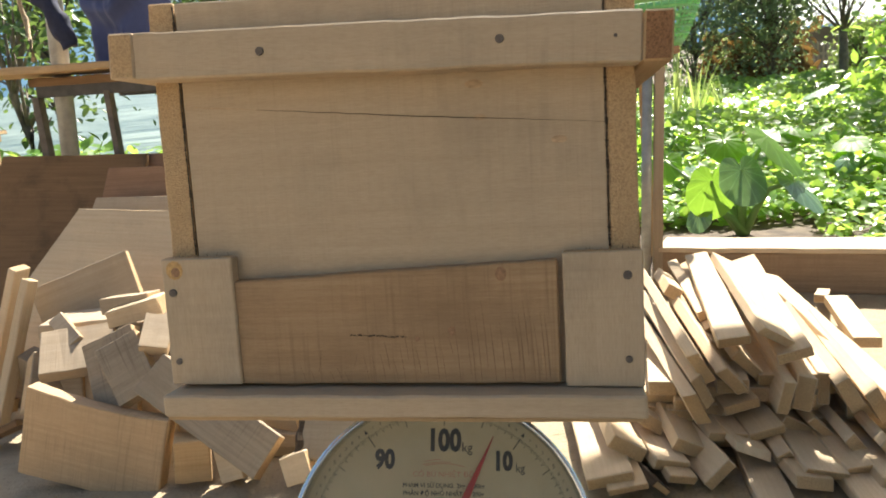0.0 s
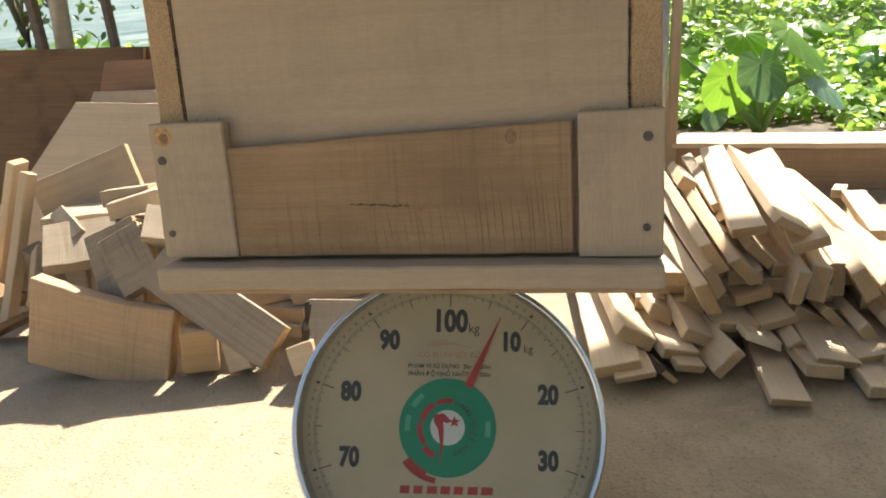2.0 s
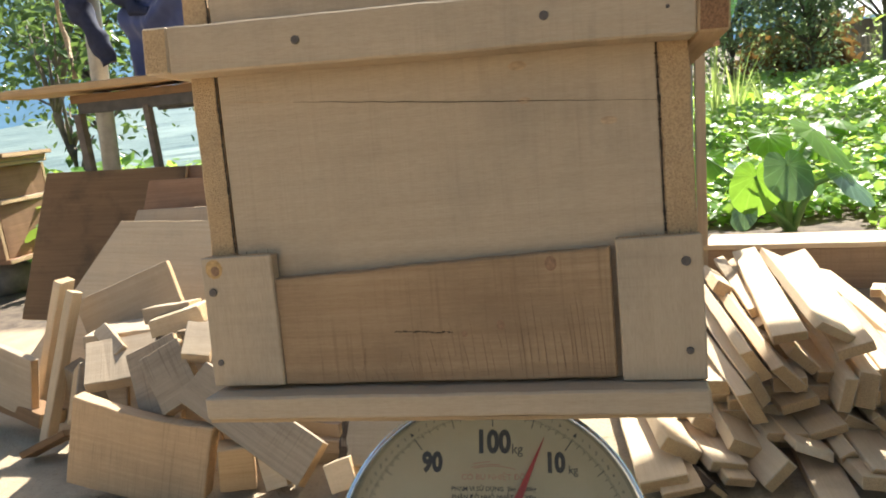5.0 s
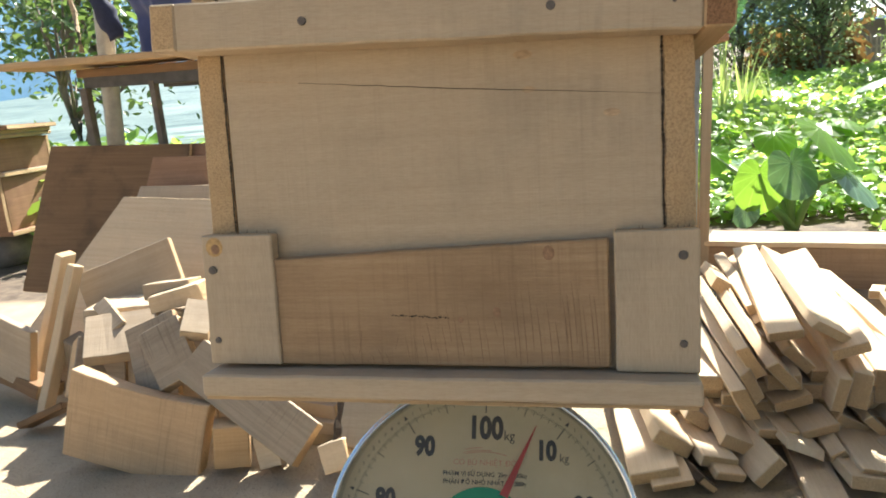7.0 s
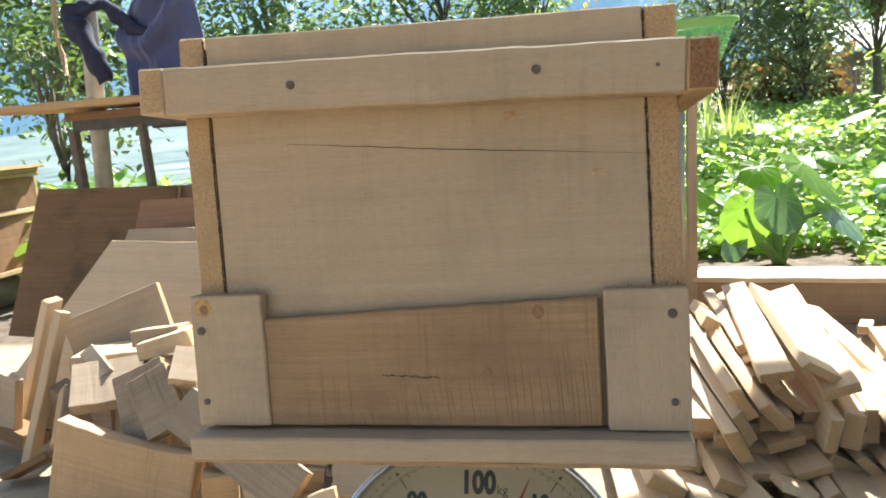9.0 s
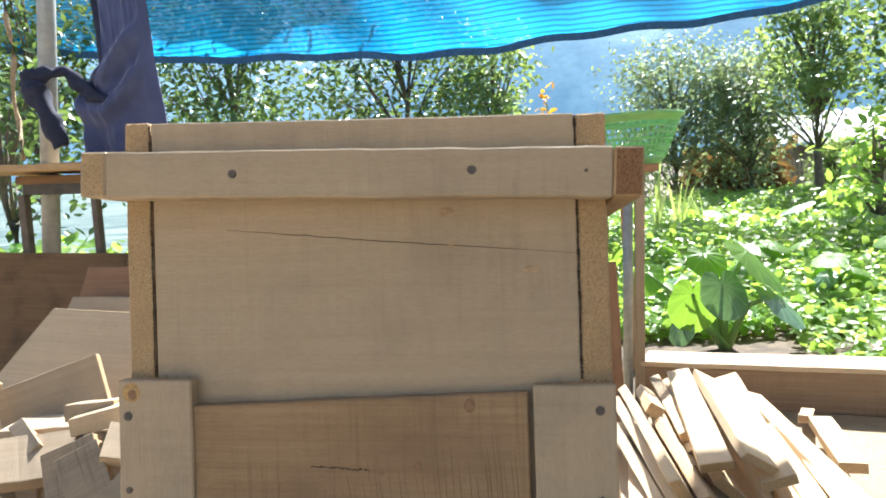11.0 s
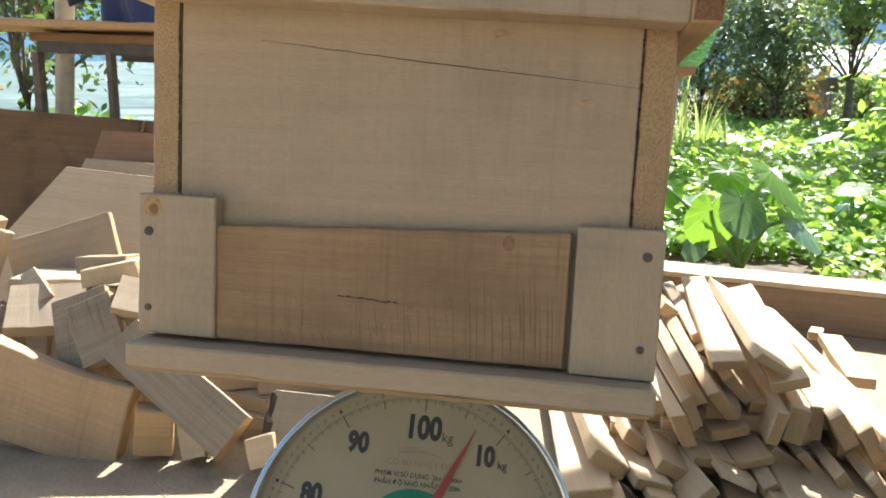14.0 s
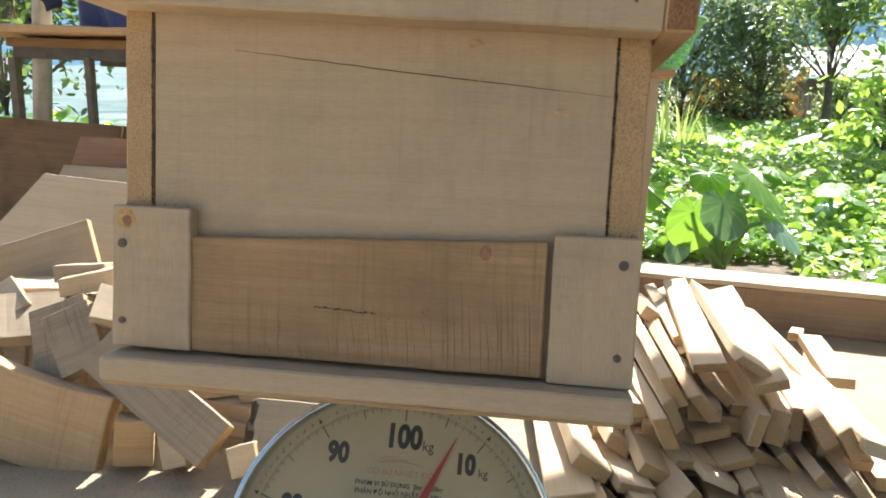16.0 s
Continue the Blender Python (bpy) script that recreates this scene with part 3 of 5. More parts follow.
    for i in range(100):
        if i % 10:
            a = radians(3.6 * i)
            s = 0.0058 if i % 5 == 0 else 0.0042
            part("small_numeral", text_bm(str(i % 10), s), BLACK, face, m=pose(0.134 * math.sin(a), 0.134 * math.cos(a), z))
        else:
            a = radians(3.6 * i)
            tri = [(0.132 * math.sin(a - 0.014), 0.132 * math.cos(a - 0.014)), (0.132 * math.sin(a + 0.014), 0.132 * math.cos(a + 0.014)), (0.1365 * math.sin(a), 0.1365 * math.cos(a))]
            part("pointer_mark", flat(tri), BLACK, face, m=pose(0, 0, z))
    # needle
    a = radians(24.6)
    d = Vector((math.sin(a), math.cos(a)))
    q = Vector((d.y, -d.x))
    pts = [d * 0.044 + q * 0.0042, d * 0.117 + q * 0.0003, d * 0.117 - q * 0.0003, d * 0.044 - q * 0.0042]
    red = plain("needle_red", (0.42, 0.06, 0.045), 0.5)
    part("needle", flat([(p.x, p.y) for p in pts]), red, face, "slim red needle", pose(0.0, 0, 0.004))
    # glass
    g, n, l, b = material("dusty_glass")
    gl, tr, mx, fr = n.new("ShaderNodeBsdfGlossy"), n.new("ShaderNodeBsdfTransparent"), n.new("ShaderNodeMixShader"), n.new("ShaderNodeFresnel")
    gl.inputs["Roughness"].default_value = 0.06
    fr.inputs[0].default_value = 1.22
    l.new(fr.outputs[0], mx.inputs[0])
    l.new(tr.outputs[0], mx.inputs[1])
    l.new(gl.outputs[0], mx.inputs[2])
    l.new(mx.outputs[0], n["Material Output"].inputs[0])
    pane = part("glass", lathe_bm([(0, 0.006), (R * 0.5, 0.0055), (R * 0.957, 0.0035)], 64), g, sc, "slightly dusty clear dial glass", FRONT, True)
    pane.visible_shadow = False


build_scale()


# ---- timber offcuts and battens ----
random.seed(5)
COUNT = [0]


def timber(name, at, turn, size, mat, label, category, group, bark=False, wane=0.0):
    """One loose piece of sawn timber, length along its longer side."""
    COUNT[0] += 1
    s = COUNT[0]
    r = random.Random(s)
    sx, sy, sz = size
    dx, dz = r.uniform(-0.03, 0.03), r.uniform(-0.06, 0.06)

    def skew(c):
        return Vector((c.x * (1 + dz * c.z / max(sz, 0.01)), c.y, c.z * (1 + dx * c.x / max(sx, 0.01)) - wane * sz * (1 - (2 * c.x / sx) ** 2) * (c.z > 0)))
    ob = part(name, box_bm(size, r.uniform(0.0008, 0.002), 8, 0.0012, seed=s, skew=None if wane else skew), [mat, END], m=pose(*at, *turn))
    if wane:
        for v in ob.data.vertices:
            if v.co.z > 0:
                v.co.z -= wane * sz * (1 - (2 * v.co.x / sx) ** 2)
    if bark:
        bm = box_bm((sz * 1.02, sy * 1.1, 0.016), 0.004, 10, 0.004, seed=s)
        part("bark", bm, BARK, ob, "dark bark edge", pose(-sx / 2, 0, 0) @ pose(0, 0, 0, 0, -90, 0))
    return tagged(ob, label, category, group)


def batten(at, turn, size, mat):
    lab = "sawn pale batten in a sunlit heap" if mat is not BARK else "thin dark bark-covered strip under the heap"
    timber("batten", at, turn, size, mat, lab, "batten", "battens in the heap")


def offcut(at, turn, size, mat, bark=False, wane=0.0):
    lab = {"weathered_wood": "greyish end-sawn timber offcut with blade marks", "dark_brown_board": "brown timber offcut on the floor", "warm_sawn_wood": "warm sawn offcut with a hollow top edge"}.get(mat.name, "pale sawn timber offcut in a loose pile")
    if bark:
        lab = "pale slab offcut with a dark bark edge"
    timber("offcut", at, turn, size, mat, lab, "offcut", "offcuts in the pile", bark, wane)


def slat(at, turn, size, mat):
    timber("slat", at, turn, size, mat, "pale slat leaning upright beside the offcuts", "slat", "leaning slats")


def board_lean(at, turn, size, mat, cut=0.0):
    lab = {"dark_brown_board": "dark brown stained board leaning upright", "reddish_board": "reddish brown board leaning behind the pile"}.get(mat.name, "large pale board leaning behind the offcuts")
    ob = timber("leaning_board", at, turn, size, mat, lab, "board", "leaning boards")
    for v in ob.data.vertices:      # one side runs out aslant
        w = (0.5 - v.co.x / size[0]) * (0.5 - v.co.z / size[2])
        v.co.x += cut * w


batten((0.403, 1.000, 0.186), (-8.5, 0.1, 86.1), (0.601, 0.051, 0.018), PALE)
batten((0.462, 1.000, 0.183), (30.0, 1.6, 86.8), (0.601, 0.052, 0.017), PALE)
batten((0.502, 1.005, 0.165), (-17.0, -0.2, 84.5), (0.633, 0.054, 0.017), PALE)
batten((0.608, 1.010, 0.100), (18.0, -2.6, 93.0), (0.702, 0.055, 0.017), PALE)
batten((0.353, 0.925, 0.150), (49.5, -4.0, 94.3), (0.513, 0.054, 0.020), PALE)
batten((0.308, 0.890, 0.171), (60.0, -3.0, 94.2), (0.462, 0.057, 0.019), PALE)
batten((0.297, 0.870, 0.146), (65.0, -6.9, 97.8), (0.427, 0.059, 0.019), PALE)
batten((0.281, 0.845, 0.124), (65.5, -6.8, 98.9), (0.418, 0.059, 0.021), PALE)
batten((0.277, 0.785, 0.065), (27.5, -7.7, 98.3), (0.337, 0.059, 0.021), PALE)
batten((0.186, 0.730, 0.055), (32.0, -0.2, 97.4), (0.262, 0.059, 0.023), PALE)
batten((0.154, 0.754, 0.032), (-9.0, -0.0, 95.1), (0.420, 0.072, 0.020), PALE)
batten((0.205, 0.663, 0.018), (45.5, -0.0, 109.0), (0.250, 0.032, 0.012), BARK)
batten((0.176, 0.679, 0.025), (-7.5, -0.0, 98.0), (0.300, 0.058, 0.012), PALE)
batten((0.220, 0.790, 0.034), (13.5, -0.0, 102.8), (0.420, 0.053, 0.020), PALE)
batten((0.208, 0.876, 0.064), (36.0, -0.0, 100.9), (0.420, 0.044, 0.020), PALE)
batten((0.284, 0.769, 0.030), (-42.5, -0.0, 103.2), (0.420, 0.052, 0.017), PALE)
batten((0.244, 0.732, 0.024), (12.0, -0.0, 101.2), (0.350, 0.043, 0.016), PALE)
batten((0.333, 0.848, 0.052), (8.5, -0.0, 97.1), (0.420, 0.061, 0.016), PALE)
batten((0.398, 0.854, 0.054), (-13.5, -0.0, 95.7), (0.420, 0.056, 0.017), PALE)
batten((0.363, 0.888, 0.084), (-13.5, -0.0, 97.1), (0.420, 0.058, 0.018), PALE)
batten((0.398, 0.930, 0.140), (46.5, -0.0, 92.2), (0.420, 0.054, 0.019), PALE)
batten((0.355, 0.812, 0.045), (24.5, -0.0, 98.9), (0.420, 0.058, 0.012), PALE)
batten((0.421, 0.810, 0.037), (-27.5, -0.0, 93.4), (0.420, 0.024, 0.020), PALE)
batten((0.401, 0.666, 0.010), (3.5, -0.0, 89.0), (0.360, 0.052, 0.015), PALE)
batten((0.472, 0.770, 0.030), (10.5, -0.0, 91.6), (0.420, 0.062, 0.016), PALE)
batten((0.436, 0.754, 0.026), (10.0, -0.0, 95.8), (0.420, 0.053, 0.017), PALE)
batten((0.458, 0.870, 0.106), (-77.0, -0.0, 88.0), (0.420, 0.055, 0.021), PALE)
batten((0.495, 0.885, 0.106), (-81.0, 0.0, 86.2), (0.420, 0.057, 0.026), PALE)
batten((0.532, 0.909, 0.102), (-88.0, 0.0, 85.9), (0.420, 0.055, 0.019), PALE)
batten((0.555, 0.870, 0.108), (62.0, -0.0, 86.6), (0.420, 0.052, 0.023), PALE)
batten((0.600, 0.880, 0.086), (62.0, -0.0, 86.8), (0.420, 0.053, 0.023), PALE)
batten((0.538, 0.830, 0.038), (53.5, -0.0, 91.5), (0.420, 0.053, 0.019), PALE)
batten((0.490, 0.879, 0.046), (46.5, -0.0, 94.8), (0.420, 0.054, 0.015), PALE)
batten((0.438, 0.897, 0.043), (32.5, -0.0, 100.0), (0.420, 0.054, 0.021), PALE)
batten((0.521, 0.685, 0.015), (1.5, -0.0, 91.5), (0.360, 0.051, 0.021), PALE)
batten((0.510, 0.784, 0.027), (-6.0, -0.0, 94.9), (0.420, 0.042, 0.020), PALE)
batten((0.584, 0.810, 0.040), (51.5, -0.0, 90.1), (0.420, 0.053, 0.018), PALE)
batten((0.563, 0.745, 0.026), (11.5, -0.0, 91.2), (0.420, 0.052, 0.018), PALE)
batten((0.376, 1.150, 0.160), (-17.5, 2.1, 88.9), (0.500, 0.024, 0.017), PALE)
batten((0.390, 1.110, 0.152), (-29.5, 0.6, 87.1), (0.501, 0.024, 0.017), PALE)
batten((0.335, 1.140, 0.170), (32.0, 7.5, 88.1), (0.283, 0.032, 0.024), PALE)
batten((0.375, 0.940, 0.128), (33.5, 4.0, 91.0), (0.321, 0.049, 0.021), PALE)
# the heap's inside: filler battens added to block sun, showing only through gaps
inner = random.Random(12)
for layer in range(5):
    for k in range(9 - layer):
        batten((0.24 + 0.055 * k + 0.012 * layer + inner.uniform(-0.006, 0.006), 0.96 + inner.uniform(-0.03, 0.03), 0.013 + 0.025 * layer), (0, 0, 86 + inner.uniform(-3, 3)), (0.50, inner.uniform(0.042, 0.05), 0.023), PALE)
batten((0.741, 1.425, 0.041), (-0.0, 10.3, 70.2), (0.162, 0.030, 0.020), PALE)
batten((0.718, 1.175, 0.060), (-0.0, 2.4, 81.2), (0.354, 0.050, 0.020), PALE)

offcut((-0.702, 0.604, 0.077), (-5.7, 14.8, -1.3), (0.267, 0.030, 0.161), FRONT, wane=0.05)
offcut((-0.828, 0.772, 0.192), (-52.7, 1.5, 26.5), (0.135, 0.030, 0.103), PALE2)
offcut((-0.682, 0.675, 0.187), (-30.6, -20.4, 9.0), (0.102, 0.030, 0.135), GREY)
offcut((-0.648, 0.660, 0.194), (-34.7, -24.9, 19.9), (0.078, 0.030, 0.115), GREY)
offcut((-0.609, 0.698, 0.243), (-51.8, 14.7, 20.5), (0.051, 0.028, 0.074), PALE2)
offcut((-0.719, 0.805, 0.278), (-6.9, -4.1, 2.1), (0.100, 0.050, 0.031), PALE2)
offcut((-0.681, 0.773, 0.271), (-0.9, -11.3, 2.8), (0.112, 0.060, 0.034), PALE)
offcut((-0.865, 0.802, 0.223), (-59.7, -34.5, 36.6), (0.033, 0.030, 0.094), PALE2)
# filler offcuts deep in the loose pile, added to stop sun leaking through
for k in range(11):
    offcut((-0.86 + 0.062 * k, 0.765 + 0.012 * math.sin(k * 2.1), 0.108 + 0.012 * math.sin(k * 3.3)), (-14, 8 * math.sin(k * 1.7), 6 * math.sin(k * 2.9)), (0.075, 0.028, 0.20), PALE2 if k % 2 else GREY)
offcut((-0.493, 0.623, 0.119), (-37.4, 29.1, -16.5), (0.270, 0.030, 0.080), GREY)
offcut((-0.890, 0.770, 0.125), (-33.0, 23.0, 45.0), (0.108, 0.050, 0.113), GREY)
offcut((-0.522, 0.601, 0.053), (5.6, 5.8, 23.1), (0.059, 0.040, 0.078), TAN)
offcut((-0.451, 0.609, 0.044), (-11.3, -18.8, -12.3), (0.050, 0.040, 0.066), PALE)
offcut((-0.322, 0.598, 0.038), (-18.1, -15.4, 5.0), (0.046, 0.090, 0.048), PALE)
offcut((-0.262, 0.612, 0.082), (-41.6, 5.1, 7.4), (0.121, 0.022, 0.085), PALE2, bark=True)
offcut((-1.236, 0.895, 0.138), (-5.6, 13.3, -18.0), (0.239, 0.020, 0.140), PALE2)
offcut((-1.218, 0.905, 0.059), (-10.6, 5.6, -22.8), (0.275, 0.060, 0.031), BROWN)
offcut((-1.025, 0.753, 0.033), (-24.1, -18.8, 18.6), (0.099, 0.050, 0.014), BROWN)
offcut((-1.048, 0.896, 0.088), (6.1, 23.6, -9.2), (0.048, 0.050, 0.137), GREY)
slat((-1.159, 0.975, 0.166), (-175.5, 65.6, 178.1), (0.357, 0.045, 0.020), PALE)
slat((-1.055, 0.867, 0.156), (-122.8, 69.0, -127.9), (0.335, 0.030, 0.021), PALE)
board_lean((-1.427, 1.620, 0.308), (-19.4, 3.9, -1.3), (0.519, 0.018, 0.487), BROWN, cut=-0.041)
board_lean((-1.138, 1.650, 0.285), (-16.7, 3.2, -1.1), (0.267, 0.018, 0.490), BROWN2, cut=-0.021)
board_lean((-1.042, 1.481, 0.293), (-19.2, 2.0, -0.7), (0.320, 0.018, 0.413), BROWN2, cut=-0.084)
board_lean((-1.008, 1.362, 0.271), (-24.4, 2.3, -1.0), (0.354, 0.020, 0.316), PALE2, cut=-0.076)
board_lean((-0.952, 1.160, 0.210), (-26.6, 4.8, -5.2), (0.384, 0.020, 0.423), PALE, cut=-0.229)
board_lean((-0.929, 0.971, 0.261), (-15.9, -16.8, 12.0), (0.230, 0.020, 0.108), PALE2)
# hidden layers added under the pile: they prop it up and block sun
offcut((-0.878, 0.877, 0.014), (0.0, 0.0, -7.8), (0.180, 0.099, 0.026), PALE2)
offcut((-0.728, 0.856, 0.014), (0.0, 0.0, 20.2), (0.163, 0.087, 0.026), GREY)
offcut((-0.545, 0.874, 0.014), (0.0, 0.0, 20.2), (0.174, 0.099, 0.026), PALE2)
offcut((-0.880, 0.880, 0.040), (0.0, 0.0, 22.1), (0.176, 0.102, 0.026), GREY)
offcut((-0.710, 0.858, 0.040), (0.0, 0.0, 15.5), (0.180, 0.089, 0.026), PALE2)
offcut((-0.574, 0.890, 0.040), (0.0, 0.0, -1.6), (0.186, 0.106, 0.026), GREY)
offcut((-0.864, 0.892, 0.066), (0.0, 0.0, -6.3), (0.190, 0.093, 0.026), PALE2)
offcut((-0.702, 0.890, 0.066), (0.0, 0.0, -24.2), (0.157, 0.087, 0.026), GREY)
offcut((-0.546, 0.872, 0.066), (0.0, 0.0, 7.6), (0.165, 0.095, 0.026), PALE2)
offcut((-0.873, 0.869, 0.093), (0.0, 0.0, 5.1), (0.179, 0.107, 0.026), GREY)
offcut((-0.710, 0.892, 0.093), (0.0, 0.0, 21.4), (0.200, 0.100, 0.026), PALE2)
offcut((-0.570, 0.889, 0.093), (0.0, 0.0, 27.9), (0.195, 0.097, 0.026), GREY)
offcut((-0.864, 0.863, 0.119), (0.0, 0.0, 19.9), (0.179, 0.089, 0.026), PALE2)
offcut((-0.728, 0.889, 0.119), (0.0, 0.0, 29.4), (0.154, 0.104, 0.026), GREY)
offcut((-0.563, 0.861, 0.119), (0.0, 0.0, -12.4), (0.188, 0.106, 0.026), PALE2)
offcut((-0.884, 0.880, 0.145), (0.0, 0.0, -27.3), (0.186, 0.090, 0.026), GREY)
offcut((-0.704, 0.894, 0.145), (0.0, 0.0, 0.3), (0.200, 0.089, 0.026), PALE2)
offcut((-0.573, 0.879, 0.145), (0.0, 0.0, -28.1), (0.160, 0.092, 0.026), GREY)
offcut((-0.867, 0.861, 0.171), (0.0, 0.0, -27.5), (0.193, 0.089, 0.026), PALE2)
offcut((-0.701, 0.891, 0.171), (0.0, 0.0, -7.3), (0.173, 0.096, 0.026), GREY)
offcut((-0.556, 0.879, 0.171), (0.0, 0.0, 3.6), (0.181, 0.108, 0.026), PALE2)
offcut((-0.870, 0.872, 0.197), (0.0, 0.0, 13.2), (0.162, 0.089, 0.026), GREY)
offcut((-0.701, 0.876, 0.197), (0.0, 0.0, 2.9), (0.151, 0.092, 0.026), PALE2)
offcut((-0.558, 0.856, 0.197), (0.0, 0.0, 6.9), (0.182, 0.082, 0.026), GREY)
offcut((-0.866, 0.874, 0.224), (0.0, 0.0, 10.8), (0.168, 0.101, 0.026), PALE2)
offcut((-0.708, 0.856, 0.224), (0.0, 0.0, -26.4), (0.184, 0.109, 0.026), GREY)
offcut((-0.567, 0.873, 0.224), (0.0, 0.0, 5.6), (0.166, 0.091, 0.026), PALE2)
offcut((-0.326, 0.755, 0.014), (0.0, 0.0, 5.7), (0.165, 0.091, 0.026), GREY)
offcut((-0.432, 0.741, 0.014), (0.0, 0.0, 4.2), (0.187, 0.089, 0.026), PALE2)
offcut((-0.328, 0.772, 0.040), (0.0, 0.0, -15.7), (0.159, 0.093, 0.026), GREY)
offcut((-0.434, 0.744, 0.040), (0.0, 0.0, -10.7), (0.167, 0.105, 0.026), PALE2)
offcut((-0.322, 0.774, 0.066), (0.0, 0.0, -19.8), (0.167, 0.100, 0.026), GREY)
offcut((-0.428, 0.758, 0.066), (0.0, 0.0, -16.5), (0.156, 0.096, 0.026), PALE2)
offcut((-0.329, 0.772, 0.093), (0.0, 0.0, 20.3), (0.159, 0.088, 0.026), GREY)
offcut((-0.431, 0.766, 0.093), (0.0, 0.0, 18.4), (0.167, 0.084, 0.026), PALE2)


# ---- garden helpers ----
LEAF = np.array([(0, 0, 0), (0.21, 0.28, 0.05), (0.23, 0.62, 0.04), (0, 1.0, -0.06), (-0.23, 0.62, 0.04), (-0.21, 0.28, 0.05), (0, 0.5, -0.03)])
LEAF_FACES = [(0, 1, 6), (1, 2, 6), (2, 3, 6), (3, 4, 6), (4, 5, 6), (5, 0, 6)]
ROUND = np.array([(0, 0, 0), (0.42, -0.06, 0.05), (0.52, 0.4, 0.08), (0.3, 0.8, 0.02), (0, 1.0, -0.08), (-0.3, 0.8, 0.02), (-0.52, 0.4, 0.08), (-0.42, -0.06, 0.05), (0, 0.42, -0.04)])
ROUND_FACES = [(i, (i + 1) % 8, 8) for i in range(8)]


def leaves(name, at, size, facing, shape, mat, parent=None, label="", seed=0, jitter=0.5):
    """One mesh of many leaves: at and facing are arrays of n rows, size of n."""
    rng = np.random.default_rng(seed)
    pts, faces = (LEAF, LEAF_FACES) if shape == "leaf" else (ROUND, ROUND_FACES)
    n, k = len(at), len(pts)
    z = facing + rng.normal(0, jitter, (n, 3))
    z /= np.linalg.norm(z, axis=1, keepdims=True)
    x = np.cross(z, rng.normal(0, 1, (n, 3)))
    x /= np.linalg.norm(x, axis=1, keepdims=True)
    y = np.cross(z, x)
    co = at[:, None, :] + size[:, None, None] * (pts[None, :, 0:1] * x[:, None] + pts[None, :, 1:2] * y[:, None] + pts[None, :, 2:3] * z[:, None])
    f = (np.array(faces)[None] + (np.arange(n) * k)[:, None, None]).reshape(-1, 3)
    me = bpy.data.meshes.new(name)
    me.from_pydata(co.reshape(-1, 3).tolist(), [], f.tolist())
    me.materials.append(mat)
    me.polygons.foreach_set("use_smooth", [True] * len(me.polygons))
    ob = new(name, me)
    if parent is not None:
        ob.parent = parent
    if label:
        ob["label"] = label
    return ob


BARK_TREE = plain("tree_bark", (0.17, 0.14, 0.11), 0.9, 0.0, 0.35, 20.0, 0.6)
LEAF_DARK = leaf_mat("orchard_leaf", (0.135, 0.215, 0.085), (0.045, 0.09, 0.045), 0.26, 0.36)
LEAF_MID = leaf_mat("fruit_tree_leaf", (0.24, 0.34, 0.15), (0.085, 0.155, 0.08), 0.45, 0.45)
# Distance haze is put into these leaves as a greyer, bluer colour.
LEAF_FAR = leaf_mat("far_tree_leaf", (0.22, 0.30, 0.20), (0.10, 0.155, 0.115), 0.45, 0.45)
VINE = leaf_mat("ground_vine_leaf", (0.30, 0.46, 0.13), (0.085, 0.21, 0.055), 0.36, 0.5)
TARO = leaf_mat("taro_leaf", (0.20, 0.37, 0.06), (0.13, 0.28, 0.05), 0.42, 0.58, 13)
TARO_BLUE = leaf_mat("taro_leaf_bluish", (0.17, 0.30, 0.18), (0.12, 0.24, 0.14), 0.32, 0.25, 13)
STEM = plain("taro_stem", (0.20, 0.33, 0.09), 0.45)
DRY = leaf_mat("dry_leaf", (0.24, 0.15, 0.08), (0.10, 0.055, 0.03), 0.8, 0.2)


def tree(x, y, base, top, spread, count, leaf, size, shape="leaf", mat=None, seed=1, label="", clumps=26, low=0.25):
    """A tapered trunk, limbs out to clumps, leaves round the clumps with gaps between."""
    r = random.Random(seed)
    tr = tagged(thing("tree", pose(x, y, base)), label, "tree")
    h = top - base
    bms = []
    trunk = [(0.04 * math.sin(2.3 * i + seed) * i / 6, 0.05 * math.cos(1.7 * i + seed) * i / 6, h * 0.85 * i / 6) for i in range(7)]
    bms.append(tube_bm(trunk, [0.045 * (1 - i / 7.5) + 0.006 for i in range(7)], 8))
    cl = []
    for i in range(clumps):
        z = h * (low + (1 - low) * r.random() ** 0.8)
        a = r.uniform(0, 2 * math.pi)
        q = spread * r.uniform(0.25, 1.0) * math.sqrt(max(0.12, 1 - ((z / h - 0.5) / 0.62) ** 2))
        c = Vector((q * math.cos(a), q * math.sin(a) * 0.75, z))
        s = Vector(trunk[min(6, int(z / h * 5))]) * 1.0
        s.z = min(s.z, z * 0.8)
        mid = (s + c) / 2 + Vector((0, 0, 0.08 * h * r.uniform(-0.3, 0.6)))
        bms.append(tube_bm([s, mid, c], [0.016, 0.010, 0.004], 5))
        cl.append(c)
    part("trunk", joined(*bms), BARK_TREE, tr, "thin branching trunk", smooth=True)
    rng = np.random.default_rng(seed)
    pick = np.array([tuple(c) for c in cl])[rng.integers(0, len(cl), count)]
    rad = spread * 0.24
    off = rng.normal(0, 1, (count, 3)) * (rad, rad, rad * 0.9)
    at = pick + off
    at[:, 2] = np.maximum(at[:, 2], 0.12)
    face = off / (np.linalg.norm(off, axis=1, keepdims=True) + 1e-6) * 0.5 + np.array([0, -0.15, 0.75])
    leaves("crown", at, leaf * rng.uniform(0.65, 1.25, count), face, shape, mat or LEAF_MID, tr, "", seed)
    return tr


